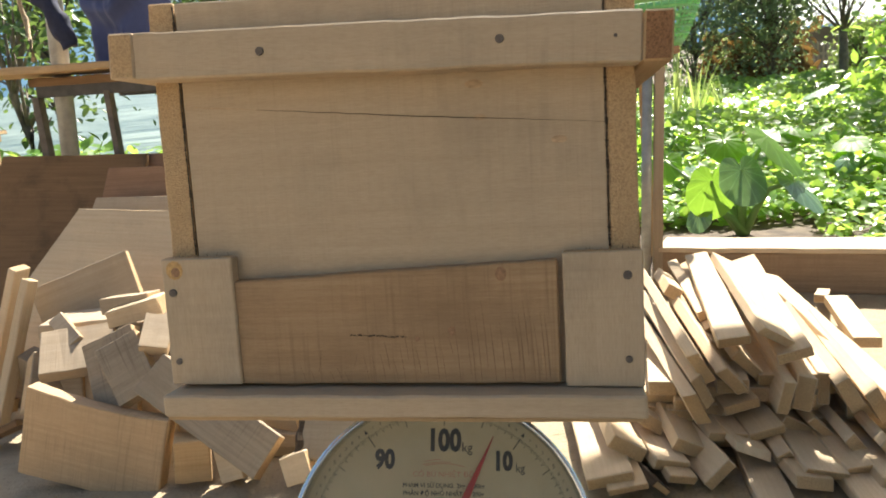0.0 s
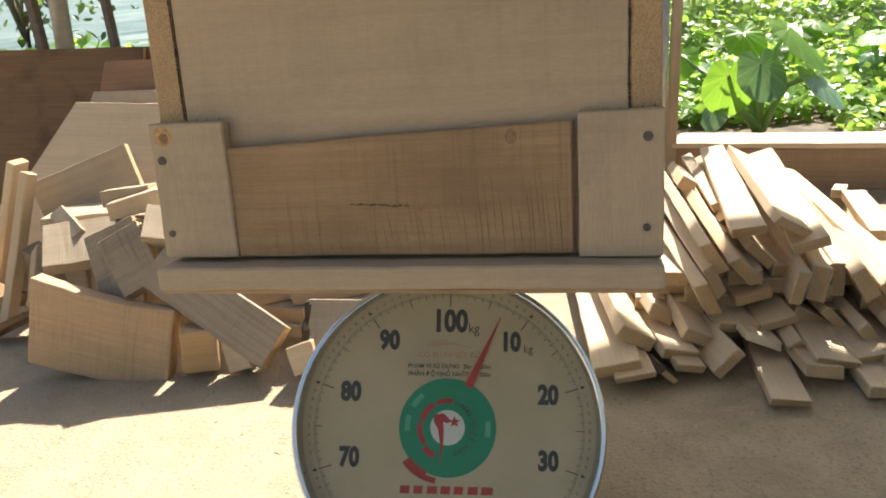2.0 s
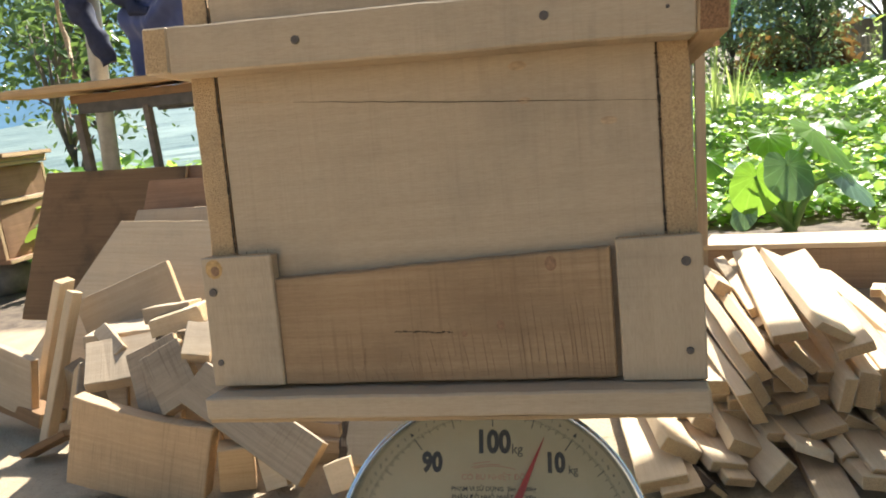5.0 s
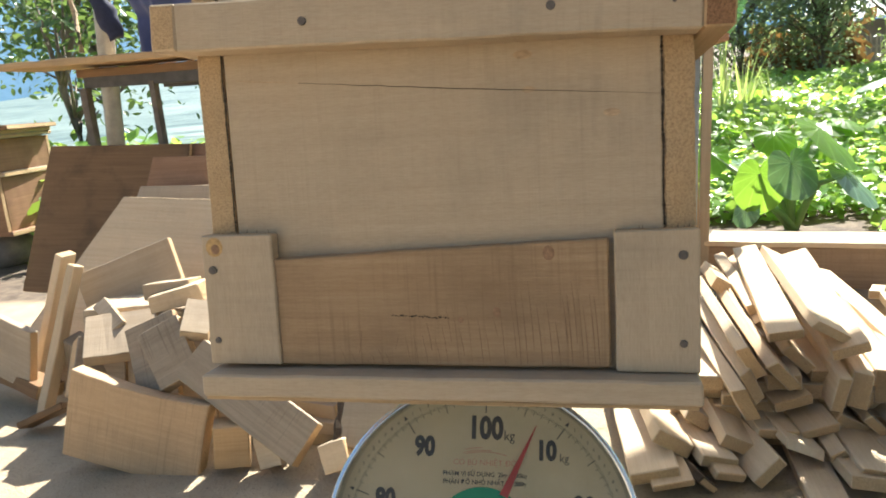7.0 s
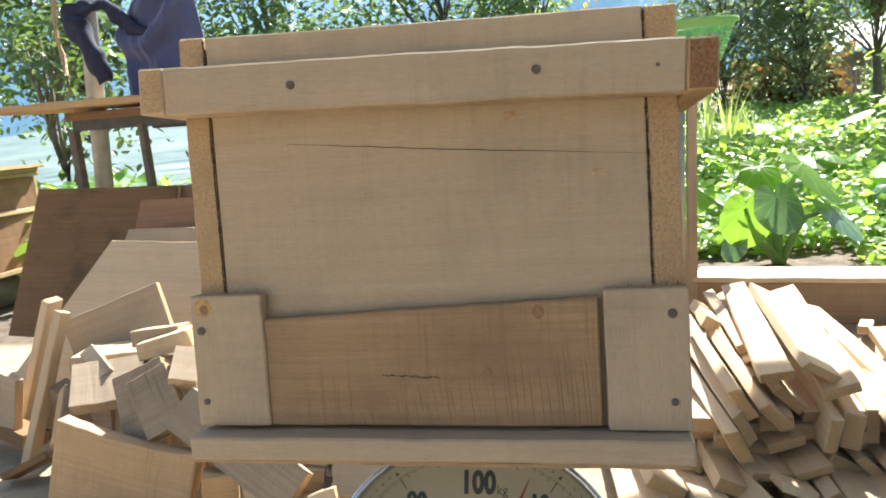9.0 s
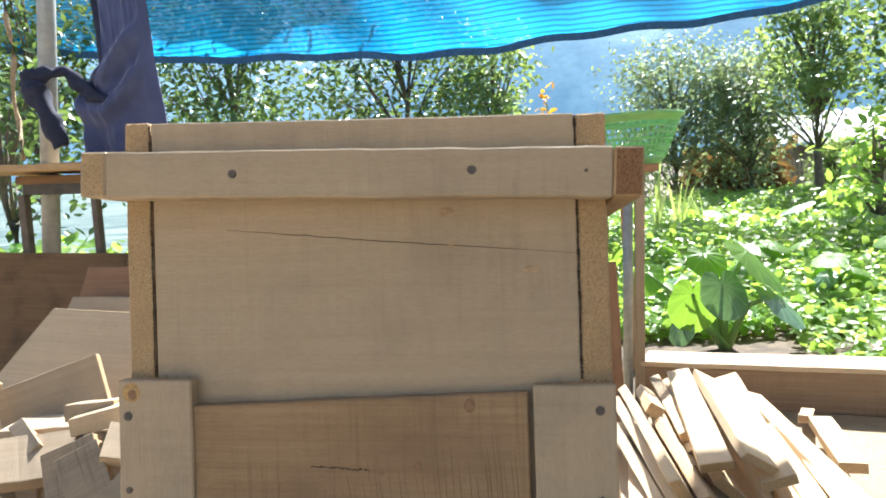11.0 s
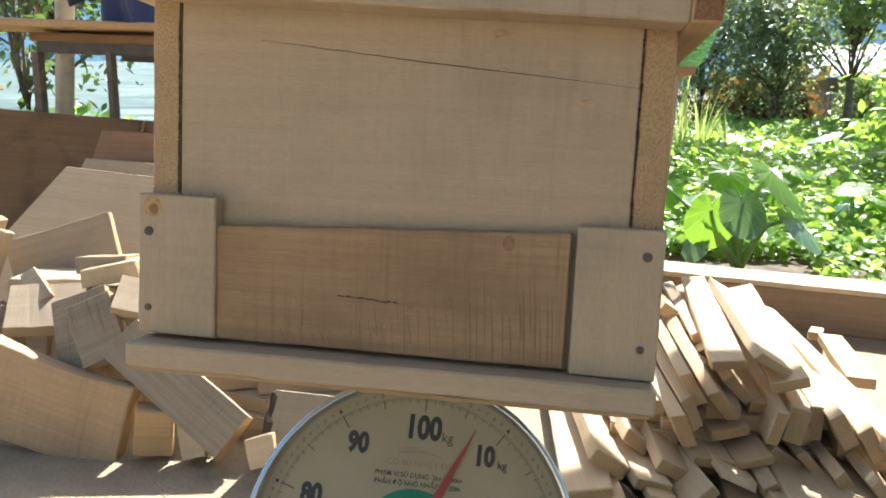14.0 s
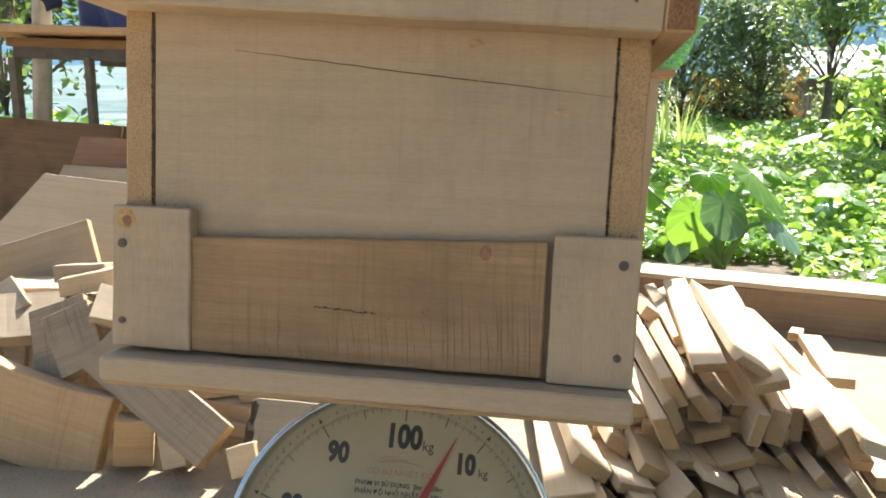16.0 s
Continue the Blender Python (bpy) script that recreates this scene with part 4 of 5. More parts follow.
# ---- low plank edge, right-hand bench, basket ----
def build_edge():
    a, b = Vector((0.385, 1.705, 0)), Vector((2.6, 1.005, 0))
    d = b - a
    m = Matrix.Translation((a + b) / 2 + Vector((0, 0.018, 0.055))) @ pose(0, 0, 0, 0, 0, math.degrees(math.atan2(d.y, d.x)))
    ob = part("plank_edge", box_bm((d.length, 0.034, 0.110), 0.003, 30, 0.002, seed=31), [BROWN_EDGE, END], m=m)
    tagged(ob, "long brown plank on edge along the floor", "plank")
    top = part("cap_strip", box_bm((d.length, 0.15, 0.014), 0.002, 30, 0.0015, seed=32), [PALE, END], ob, "pale cap strip", pose(0, 0.05, 0.0625))


BROWN_EDGE = wood("edge_plank_wood", (0.36, 0.25, 0.16), (0.27, 0.18, 0.11), (0.2, 0.14, 0.09), saw=0.2, spread=0.02)
build_edge()


def build_bench():
    t = tagged(thing("bench", pose(0.36, 1.7, 0)), "small bench with steel and wooden legs and plank top", "bench")
    part("leg", cyl_bm(0.014, 0.665, 16), STEEL, t, "round galvanised steel leg", pose(-0.004, 0.0, 0.334, 0, 2.6, 0), True)
    part("leg", box_bm((0.665, 0.026, 0.026), 0.001, 10, 0.0008, seed=41), [PALE2, END], t, "square wooden leg", pose(0.030, 0.012, 0.334, 0, 2.6, 0) @ STAND)
    part("leg", box_bm((0.665, 0.03, 0.03), 0.001, 8, 0.0008, seed=42), [TAN, END], t, m=pose(-0.5, 0.0, 0.3325) @ STAND)
    part("leg", box_bm((0.665, 0.03, 0.03), 0.001, 8, 0.0008, seed=43), [TAN, END], t, m=pose(-0.5, 0.42, 0.3325) @ STAND)
    part("leg", box_bm((0.665, 0.03, 0.03), 0.001, 8, 0.0008, seed=44), [TAN, END], t, m=pose(0.04, 0.42, 0.3325) @ STAND)
    for y in (0.05, 0.19, 0.33):
        part("top_plank", box_bm((0.64, 0.13, 0.02), 0.002, 12, 0.001, seed=45 + y), [BROWN2, END_RED], t, "reddish top plank", pose(-0.225, y, 0.676))
    b = part("panel", box_bm((0.44, 0.016, 0.30), 0.002, 10, 0.001, seed=46), [BROWN2, END], m=pose(0.16, 1.46, 0.219, -8, 0, 0) @ STAND)
    b.name = "leaning_board"
    tagged(b, "reddish board leaning behind the hive", "board", "leaning boards")


build_bench()


def build_basket():
    b = tagged(thing("basket", pose(0.40, 1.90, 0.688)), "green plastic lattice colander basket on the bench", "basket")
    mat = plain("green_plastic", (0.20, 0.45, 0.17), 0.35, 0.0, 0.1)
    N = 44

    def rad(z):
        return 0.085 + 0.07 * (z / 0.15) ** 0.7
    ring = [(rad(0.0) * 0.98, 0.0), (rad(0.0) + 0.002, 0.0), (rad(0.02) + 0.002, 0.02), (rad(0.02), 0.021)]
    part("bottom_band", lathe_bm([(0, 0.003), (0, 0.0)] + ring, 44), mat, b, smooth=True)
    part("rim", lathe_bm([(rad(0.125), 0.125), (rad(0.15) - 0.001, 0.15), (rad(0.15) + 0.012, 0.151), (rad(0.15) + 0.013, 0.143), (rad(0.15) + 0.005, 0.142), (rad(0.125) + 0.003, 0.125), (rad(0.125), 0.125)], 44), mat, b, "rolled rim", smooth=True)
    for z in (0.038, 0.056, 0.074, 0.092, 0.110):
        part("hoop", lathe_bm([(rad(z), z - 0.0025), (rad(z) + 0.003, z - 0.0025), (rad(z) + 0.003, z + 0.0025), (rad(z), z + 0.0025), (rad(z), z - 0.0025)], 44), mat, b)
    for i in range(N):
        a = 2 * math.pi * i / N
        pts = [(rad(z) * math.cos(a), rad(z) * math.sin(a), z) for z in (0.018, 0.05, 0.09, 0.128)]
        part("rib", tube_bm(pts, 0.0022, 4), mat, b)


build_basket()


# ---- table with pole, jacket and rope ----
def build_table():
    t = tagged(thing("table", pose(-1.4, 1.72, 0)), "old work table with a dark frame and a plank top", "table")
    part("top_plank", box_bm((0.78, 0.24, 0.022), 0.003, 20, 0.003, seed=51), [TAN, END], t, "loose weathered plank on top", pose(0.02, 0.05, 0.806, 0, 1.6, 4))
    part("tabletop", box_bm((0.62, 0.5, 0.026), 0.003, 12, 0.001, seed=52), [BROWN, END], t, "dark brown tabletop", pose(0.17, 0.25, 0.766, 0, 2.0, 0))
    part("frame", box_bm((0.58, 0.03, 0.036), 0.002, ends=False), DARK_STEEL, t, m=pose(0.17, 0.02, 0.736, 0, 2.0, 0))
    part("frame", box_bm((0.58, 0.03, 0.036), 0.002, ends=False), DARK_STEEL, t, m=pose(0.17, 0.48, 0.736, 0, 2.0, 0))
    for x, y in ((-0.125, 0.015), (0.125, 0.015), (0.43, 0.015), (0.43, 0.48)):
        part("leg", box_bm((0.026 if x != 0.125 else 0.02, 0.03, 0.73), 0.002, ends=False), LEG_PAINT, t, m=pose(x, y, 0.365))
    p = part("pole", cyl_bm(0.029, 2.6, 20), STEEL, m=pose(-1.455, 1.84, 1.302, 0, 5.0, 0), smooth=True)
    p.name = "support_pole"
    tagged(p, "galvanised round steel roof pole", "pole")
    r = part("rope", tube_bm([(0.006 * math.sin(i * 1.3), 0.004 * math.cos(i * 2.1), -0.06 * i) for i in range(27)], [0.0075 + 0.0015 * math.sin(i * 2.7) for i in range(27)], 7), ROPE, m=pose(-1.40, 1.58, 2.385), smooth=True)
    tagged(r, "frayed tan rope hanging beside the pole", "rope")


LEG_PAINT = plain("worn_brown_paint", (0.12, 0.095, 0.075), 0.6, 0.1, 0.35, 30.0)
ROPE = plain("rope_fibre", (0.38, 0.29, 0.19), 0.95, 0.0, 0.4, 180.0, 1.0)
build_table()


def build_jacket():
    m, n, l, b = material("navy_cloth")
    v = coords(n, l, (1, 1, 1), False)
    f, g = noise_tex(n, l, v, 7.0, 5.0, 0.6), noise_tex(n, l, v, 600.0, 2.0, 0.5)
    l.new(ramp(n, l, f, [(0.3, (0.038, 0.052, 0.135)), (0.7, (0.075, 0.098, 0.23))]), b.inputs["Base Color"])
    b.inputs["Roughness"].default_value = 0.85
    b.inputs["Sheen Weight"].default_value = 0.3
    bp = n.new("ShaderNodeBump")
    bp.inputs["Strength"].default_value, bp.inputs["Distance"].default_value = 0.2, 0.001
    l.new(g, bp.inputs["Height"])
    l.new(bp.outputs[0], b.inputs["Normal"])
    jk = tagged(thing("jacket", pose(-1.2, 1.86, 0.80)), "crumpled navy blue jacket hanging from the pole", "jacket")
    NX, NZ = 72, 72

    def smooth(e0, e1, v):
        v = max(0.0, min(1.0, (v - e0) / (e1 - e0)))
        return v * v * (3 - 2 * v)
    bm = bmesh.new()
    g = []
    for j in range(NZ + 1):
        row = []
        for i in range(NX + 1):
            u, w = i / NX, j / NZ
            left = -0.163 + 0.006 * math.sin(w * 7) + 0.105 * smooth(0.29, 0.44, w)
            right = 0.128 - 0.055 * w + 0.003 * math.sin(w * 11)
            x = left + (right - left) * u
            z = 0.012 * math.sin(u * 7) * (1 - w) + 0.78 * w
            # swags sag from the knot to the straight panel; that one hangs in a few soft pleats
            line = z - (0.27 + 0.9 * (x + 0.03) ** 2 + 1.15 * max(0.0, x + 0.06))
            swag = (1 - smooth(0.03, 0.09, x)) * (1 - smooth(0.06, 0.17, abs(line + 0.04)))
            fold = -0.020 * swag * math.sin(line * 48 + 6 * x) - 0.02 * swag
            fold += 0.010 * math.sin(x * 58 + 1.2 * math.sin(w * 4)) * (1 - 0.7 * swag)
            fold += 0.020 * smooth(0.02, 0.05, x) + 0.022 * noise.noise(Vector((u * 2.5, w * 3, 3.0))) + 0.006 * noise.noise(Vector((u * 13 + w * 4, w * 9, 5.0)))
            row.append(bm.verts.new((x, -0.03 + fold, z)))
        g.append(row)
    for j in range(NZ):
        for i in range(NX):
            bm.faces.new((g[j][i], g[j][i + 1], g[j + 1][i + 1], g[j + 1][i]))
    ob = part("body", bm, m, jk, "draped folds of blue cloth", smooth=True)
    so = ob.modifiers.new("thick", "SOLIDIFY")
    so.thickness = 0.004
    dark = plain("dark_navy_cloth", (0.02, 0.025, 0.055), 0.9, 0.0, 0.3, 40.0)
    # the far side of the cloth, hanging behind; its shade is painted dark navy
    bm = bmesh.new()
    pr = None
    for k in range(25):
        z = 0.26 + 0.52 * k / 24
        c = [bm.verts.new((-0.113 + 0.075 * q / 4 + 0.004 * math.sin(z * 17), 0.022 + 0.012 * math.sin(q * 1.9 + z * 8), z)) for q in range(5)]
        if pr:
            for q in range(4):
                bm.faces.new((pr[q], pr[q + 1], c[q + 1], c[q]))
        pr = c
    back = part("back_panel", bm, dark, jk, "far side of the cloth, its shade painted dark navy", smooth=True)
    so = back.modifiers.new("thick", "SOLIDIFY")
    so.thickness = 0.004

    def crumpled(pts, radii, seed):
        fine, rr = [], []
        for k in range(len(pts) - 1):
            for q in range(6):
                fine.append(Vector(pts[k]).lerp(Vector(pts[k + 1]), q / 6))
                rr.append(radii[k] + (radii[k + 1] - radii[k]) * q / 6)
        tb = tube_bm(fine, rr, 16)
        for v in tb.verts:
            v.co += Vector(noise.noise_vector(v.co * 28 + Vector((seed, 0, 0)))) * 0.014
        return tb
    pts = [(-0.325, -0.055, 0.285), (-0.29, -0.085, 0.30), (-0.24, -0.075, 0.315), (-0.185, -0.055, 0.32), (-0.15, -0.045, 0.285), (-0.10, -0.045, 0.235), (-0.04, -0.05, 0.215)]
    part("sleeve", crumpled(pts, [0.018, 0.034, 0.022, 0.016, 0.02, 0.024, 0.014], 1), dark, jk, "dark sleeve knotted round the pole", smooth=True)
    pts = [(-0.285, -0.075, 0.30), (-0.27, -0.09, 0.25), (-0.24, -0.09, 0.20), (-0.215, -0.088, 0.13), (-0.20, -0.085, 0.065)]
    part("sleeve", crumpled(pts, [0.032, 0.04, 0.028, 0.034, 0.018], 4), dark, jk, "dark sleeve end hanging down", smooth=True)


build_jacket()


def build_stack():
    """Old hive boxes piled up on a stone."""
    st = plain("field_stone", (0.20, 0.18, 0.155), 0.9, 0.0, 0.3, 18.0, 0.8)
    bm = bmesh.new()
    bmesh.ops.create_icosphere(bm, subdivisions=3, radius=1.0)
    for v in bm.verts:
        v.co = Vector((v.co.x * 0.12, v.co.y * 0.12, v.co.z * 0.09)) * (1 + 0.12 * noise.noise(v.co * 1.7))
    s = part("stone", bm, st, m=pose(-2.64, 2.48, 0.085), smooth=True)
    tagged(s, "round grey stone under the old hive boxes", "stone")
    z = 0.168
    for h, w, mat, lab, nm, cat in ((0.02, 0.38, BROWN2, "weathered board carrying stacked hive boxes", "stack_board", "board"), (0.24, 0.36, ORANGE, "old orange-brown wooden hive box in a stack", "old_hive_box", "beehive"), (0.024, 0.40, PALE2, "pale weathered board between stacked boxes", "stack_board", "board"),
                                (0.14, 0.36, ORANGE, "old orange-brown wooden hive box in a stack", "old_hive_box", "beehive"), (0.018, 0.44, PALE2, "pale weathered board between stacked boxes", "stack_board", "board"), (0.02, 0.43, GREY, "greyish board on top of the stack", "stack_board", "board"), (0.02, 0.47, BROWN, "dark warped board on top of the stack", "stack_board", "board")):
        if h > 0.05:
            q = tagged(thing(nm, pose(-2.64, 2.48, z)), lab, cat, "stacked hive boxes")
            for dx, dy, sx, sy in ((0, -w / 2 + 0.01, w, 0.02), (0, w / 2 - 0.01, w, 0.02), (-w / 2 + 0.01, 0, 0.02, w - 0.044), (w / 2 - 0.01, 0, 0.02, w - 0.044)):
                part("wall", box_bm((max(sx, sy), min(sx, sy), h), 0.002, 10, 0.0015, seed=z * 50 + dx), [mat, END], q, m=pose(dx, dy, h / 2, 0, 0, 0 if sx > sy else 90))
        else:
            q = part(nm, box_bm((w, 0.34, h), 0.003, 12, 0.003, seed=z * 90), [mat, END], m=pose(-2.63 + 0.02 * math.sin(z * 40), 2.48, z + h / 2, 0, 0, 4 * math.sin(z * 33)))
            tagged(q, lab, cat, "stacked boards")
        z += h
    bm = bmesh.new()
    bmesh.ops.create_icosphere(bm, subdivisions=2, radius=1.0)
    for v in bm.verts:
        v.co = Vector((v.co.x * 0.09, v.co.y * 0.08, v.co.z * 0.045)) * (1 + 0.15 * noise.noise(v.co * 2))
    s = part("stone", bm, st, m=pose(-2.66, 2.46, z + 0.042), smooth=True)
    tagged(s, "flat grey stone weighing down the stack", "stone")


ORANGE = wood("orange_brown_wood", (0.38, 0.22, 0.125), (0.27, 0.15, 0.08), (0.17, 0.10, 0.055), saw=0.2, stains=0.6, spread=0.1)
build_stack()


# ---- blue shade net ----
def build_net():
    m, n, l, b = material("blue_shade_net")
    v = coords(n, l, (1, 1, 1), False)
    w = n.new("ShaderNodeTexWave")
    w.bands_direction = "Z"
    w.inputs["Scale"].default_value, w.inputs["Distortion"].default_value, w.inputs["Detail"].default_value = 7.0, 1.5, 2.0
    l.new(v, w.inputs["Vector"])
    f = noise_tex(n, l, v, 6.0, 4.0, 0.6)
    col = ramp(n, l, w.outputs["Fac"], [(0.15, (0.01, 0.20, 0.52)), (0.5, (0.03, 0.46, 0.96))])
    col = mixed(n, l, ramp(n, l, f, [(0.45, (0, 0, 0)), (0.8, (0.35, 0.35, 0.35))]), col, (0.02, 0.16, 0.42))
    l.new(col, b.inputs["Base Color"])
    b.inputs["Roughness"].default_value = 0.5
    tr, tp, m1, m2 = n.new("ShaderNodeBsdfTranslucent"), n.new("ShaderNodeBsdfTransparent"), n.new("ShaderNodeMixShader"), n.new("ShaderNodeMixShader")
    l.new(col, tr.inputs[0])
    m1.inputs[0].default_value = 0.8
    l.new(b.outputs[0], m1.inputs[1])
    l.new(tr.outputs[0], m1.inputs[2])
    m2.inputs[0].default_value = 0.12
    l.new(m1.outputs[0], m2.inputs[1])
    l.new(tp.outputs[0], m2.inputs[2])
    l.new(m2.outputs[0], n["Material Output"].inputs[0])
    bm = bmesh.new()
    NX, NZ = 120, 14
    g = []
    for j in range(NZ + 1):
        row = []
        for i in range(NX + 1):
            x = -4.6 + 8.2 * i / NX
            low = 1.745 + 0.022 * (x + 0.2) ** 2 + 0.012 * math.sin(3.1 * x) + 0.008 * math.sin(9.0 * x)
            z = low + (3.0 - low) * j / NZ
            y = 5.5 + 0.9 * (j / NZ) ** 1.5 - 0.06 * math.sin(2.2 * x + j * 0.2) - 0.025 * math.sin(8 * x + 0.5 * j)
            row.append(bm.verts.new((x, y, z)))
        g.append(row)
    for j in range(NZ):
        for i in range(NX):
            bm.faces.new((g[j][i], g[j][i + 1], g[j + 1][i + 1], g[j + 1][i]))
    ob = part("shade_net", bm, m, smooth=True)
    tagged(ob, "bright blue woven shade net hanging from above", "shade net")
    hem = bmesh.new()
    prev = None
    for i in range(NX + 1):
        x = -4.6 + 8.2 * i / NX
        c = Vector((x, 5.5 - 0.06 * math.sin(2.2 * x) - 0.025 * math.sin(8 * x) - 0.006, 1.745 + 0.022 * (x + 0.2) ** 2 + 0.012 * math.sin(3.1 * x) + 0.008 * math.sin(9.0 * x)))
        a, b2 = hem.verts.new(c + Vector((0, 0, -0.006))), hem.verts.new(c + Vector((0, -0.004, 0.05)))
        if prev:
            hem.faces.new((prev[0], a, b2, prev[1]))
        prev = (a, b2)
    part("hem", hem, plain("net_hem", (0.03, 0.10, 0.24), 0.7, 0.0, 0.3, 40.0), ob, "darker folded hem")


build_net()


# ---- garden: vines, taro, grass ----
def build_vines():
    rng = np.random.default_rng(3)
    # (count, x range, y range, leaf size, low, high)
    def patch(name, n, x0, x1, y0, y1, size, rise, label, seed, mat):
        x, y = rng.uniform(x0, x1, n), y0 + (y1 - y0) * rng.random(n) ** 1.25
        hump = np.array([0.5 + 0.5 * noise.noise(Vector((a * 1.6, c * 1.6, seed))) for a, c in zip(x, y)])
        g = np.array([ground_height(a, c) for a, c in zip(x, y)])
        top = rise(y) * (0.55 + 0.9 * hump)
        z = g + np.maximum(0.015, top * (1 - rng.random(n) ** 2.2 * 0.95))
        keep = rng.random(n) < 0.35 + 1.0 * hump
        at = np.stack([x, y, z], 1)[keep]
        ob = leaves(name, at, size * rng.uniform(0.6, 1.4, len(at)), np.tile((0, -0.25, 1.0), (len(at), 1)), "round", mat, None, "", seed, 0.45)
        tagged(ob, label, "vines", kind="stuff")
    patch("ground_vines", 25000, 0.35, 4.2, 2.5, 4.6, 0.033, lambda y: np.clip(0.07 + 0.14 * (y - 2.5), 0.07, 0.30), "dense bright green ground vines in the garden", 3, VINE)
    patch("ground_vines", 32000, 0.2, 8.5, 4.4, 9.2, 0.048, lambda y: 0.26 + 0.015 * (y - 4.4), "dense bright green ground vines in the garden", 4, VINE)
    patch("ground_vines", 5200, 1.0, 4.0, 1.75, 2.6, 0.031, lambda y: 0.04 + 0.08 * (y - 1.75), "sparse low vines creeping up to the plank", 6, VINE)
    patch("ground_vines", 3500, -4.6, -0.6, 2.5, 3.6, 0.075, lambda y: 0.40 + 0.04 * (y - 2.5), "green plants between the table and the pond", 5, VINE)


build_vines()


def taro_leaf(parent, root, tip, size, tilt, turn, mat, droop=0.25, label=""):
    """A heart-shaped veined leaf on its stalk. tip: where the stalk meets the leaf; tilt, turn: degrees of the blade."""
    bm = bmesh.new()
    K, J = 28, 5
    centre = bm.verts.new((0, 0, 0))
    rings = []
    for j in range(1, J + 1):
        row = []
        for i in range(K):
            a = 2 * math.pi * i / K
            r = 0.62 + 0.38 * math.cos(a)          # longest at the tip, lobed at the back
            back = abs(a - math.pi)
            if back < 0.75:
                r = 0.16 + 0.42 * (back / 0.75) ** 0.8
            if back >= 0.75:
                r = max(r, 0.56 - 0.05 * math.cos(2 * a))
            s = r * j / J
            x, y = s * math.cos(a) * 1.0, s * math.sin(a) * 0.95
            z = -droop * (x * x * 0.5 + y * y * 0.9) + 0.035 * math.cos(a * 9) * (j / J) ** 2 * 0.6
            row.append(bm.verts.new((x, y, z)))
        rings.append(row)
    for i in range(K):
        bm.faces.new((centre, rings[0][i], rings[0][(i + 1) % K]))
    for p, q in zip(rings, rings[1:]):
        for i in range(K):
            bm.faces.new((p[i], q[i], q[(i + 1) % K], p[(i + 1) % K]))
    bmesh.ops.scale(bm, vec=(size, size, size), verts=bm.verts)
    part("leaf", bm, mat, parent, label, pose(*tip, 0, 0, turn) @ pose(0, 0, 0, 0, tilt, 0), True)
    a, b = Vector(root), Vector(tip)
    mid = a.lerp(b, 0.55) + Vector((0, 0, 0.05)) + (b - a).cross(Vector((0, 1, 0))) * 0.05
    part("stalk", tube_bm([a, a.lerp(mid, 0.5) + Vector((0, 0, 0.015)), mid, b], [0.016, 0.013, 0.010, 0.006], 7), STEM, parent, smooth=True)


def build_taro():
    t = tagged(thing("taro_plant", pose(0.755, 2.36, ground_height(0.755, 2.36))), "large taro plant with heart-shaped leaves", "taro plant", "taro plants")
    # tip places are relative to the root
    for dx, dz, size, tilt, turn, mat, dy in ((-0.01, 0.245, 0.135, 60, -72, TARO_BLUE, -0.05), (-0.11, 0.21, 0.14, 68, -118, TARO, -0.02), (-0.03, 0.34, 0.115, 42, -80, TARO, 0.14), (0.10, 0.345, 0.19, 42, -26, TARO, 0.05), (0.17, 0.19, 0.15, 42, -30, TARO_BLUE, -0.03), (-0.15, 0.10, 0.085, 60, -140, TARO_BLUE, -0.02), (-0.24, 0.27, 0.11, 45, -120, TARO, 0.20)):
        taro_leaf(t, (0.01 * random.uniform(-1, 1), 0.01 * random.uniform(-1, 1), 0.0), (dx, dy, dz), size, tilt, turn, mat)
    rnd = random.Random(8)
    spots = ((0.62, 2.95, 0.6), (1.05, 3.15, 0.6), (1.35, 2.95, 0.65), (1.15, 3.6, 0.7), (1.8, 3.1, 0.7), (2.3, 3.6, 0.8), (0.50, 3.2, 0.6), (0.62, 3.6, 0.7), (1.45, 3.5, 0.65), (1.9, 3.5, 0.7), (2.1, 3.9, 0.7), (0.75, 4.2, 0.8), (2.6, 4.2, 1.3), (1.9, 4.6, 1.1), (3.0, 4.6, 1.2), (1.2, 5.0, 1.0), (-1.2, 2.7, 0.9), (-1.9, 3.0, 0.9), (-2.6, 2.9, 1.0), (3.4, 5.5, 1.3), (0.55, 2.9, 0.5))
    for x, y, s in spots:
        q = tagged(thing("taro_plant", pose(x, y, ground_height(x, y))), "taro plant among the ground vines", "taro plant", "taro plants")
        for k in range(rnd.randint(4, 6)):
            a = rnd.uniform(0, 360)
            r = rnd.uniform(0.08, 0.2) * s
            tip = (r * math.cos(radians(a)), r * math.sin(radians(a)), rnd.uniform(0.18, 0.40) * s)
            taro_leaf(q, (0, 0, 0), tip, rnd.uniform(0.10, 0.17) * s, rnd.uniform(15, 50), a, rnd.choice((TARO, TARO, TARO_BLUE)))


build_taro()


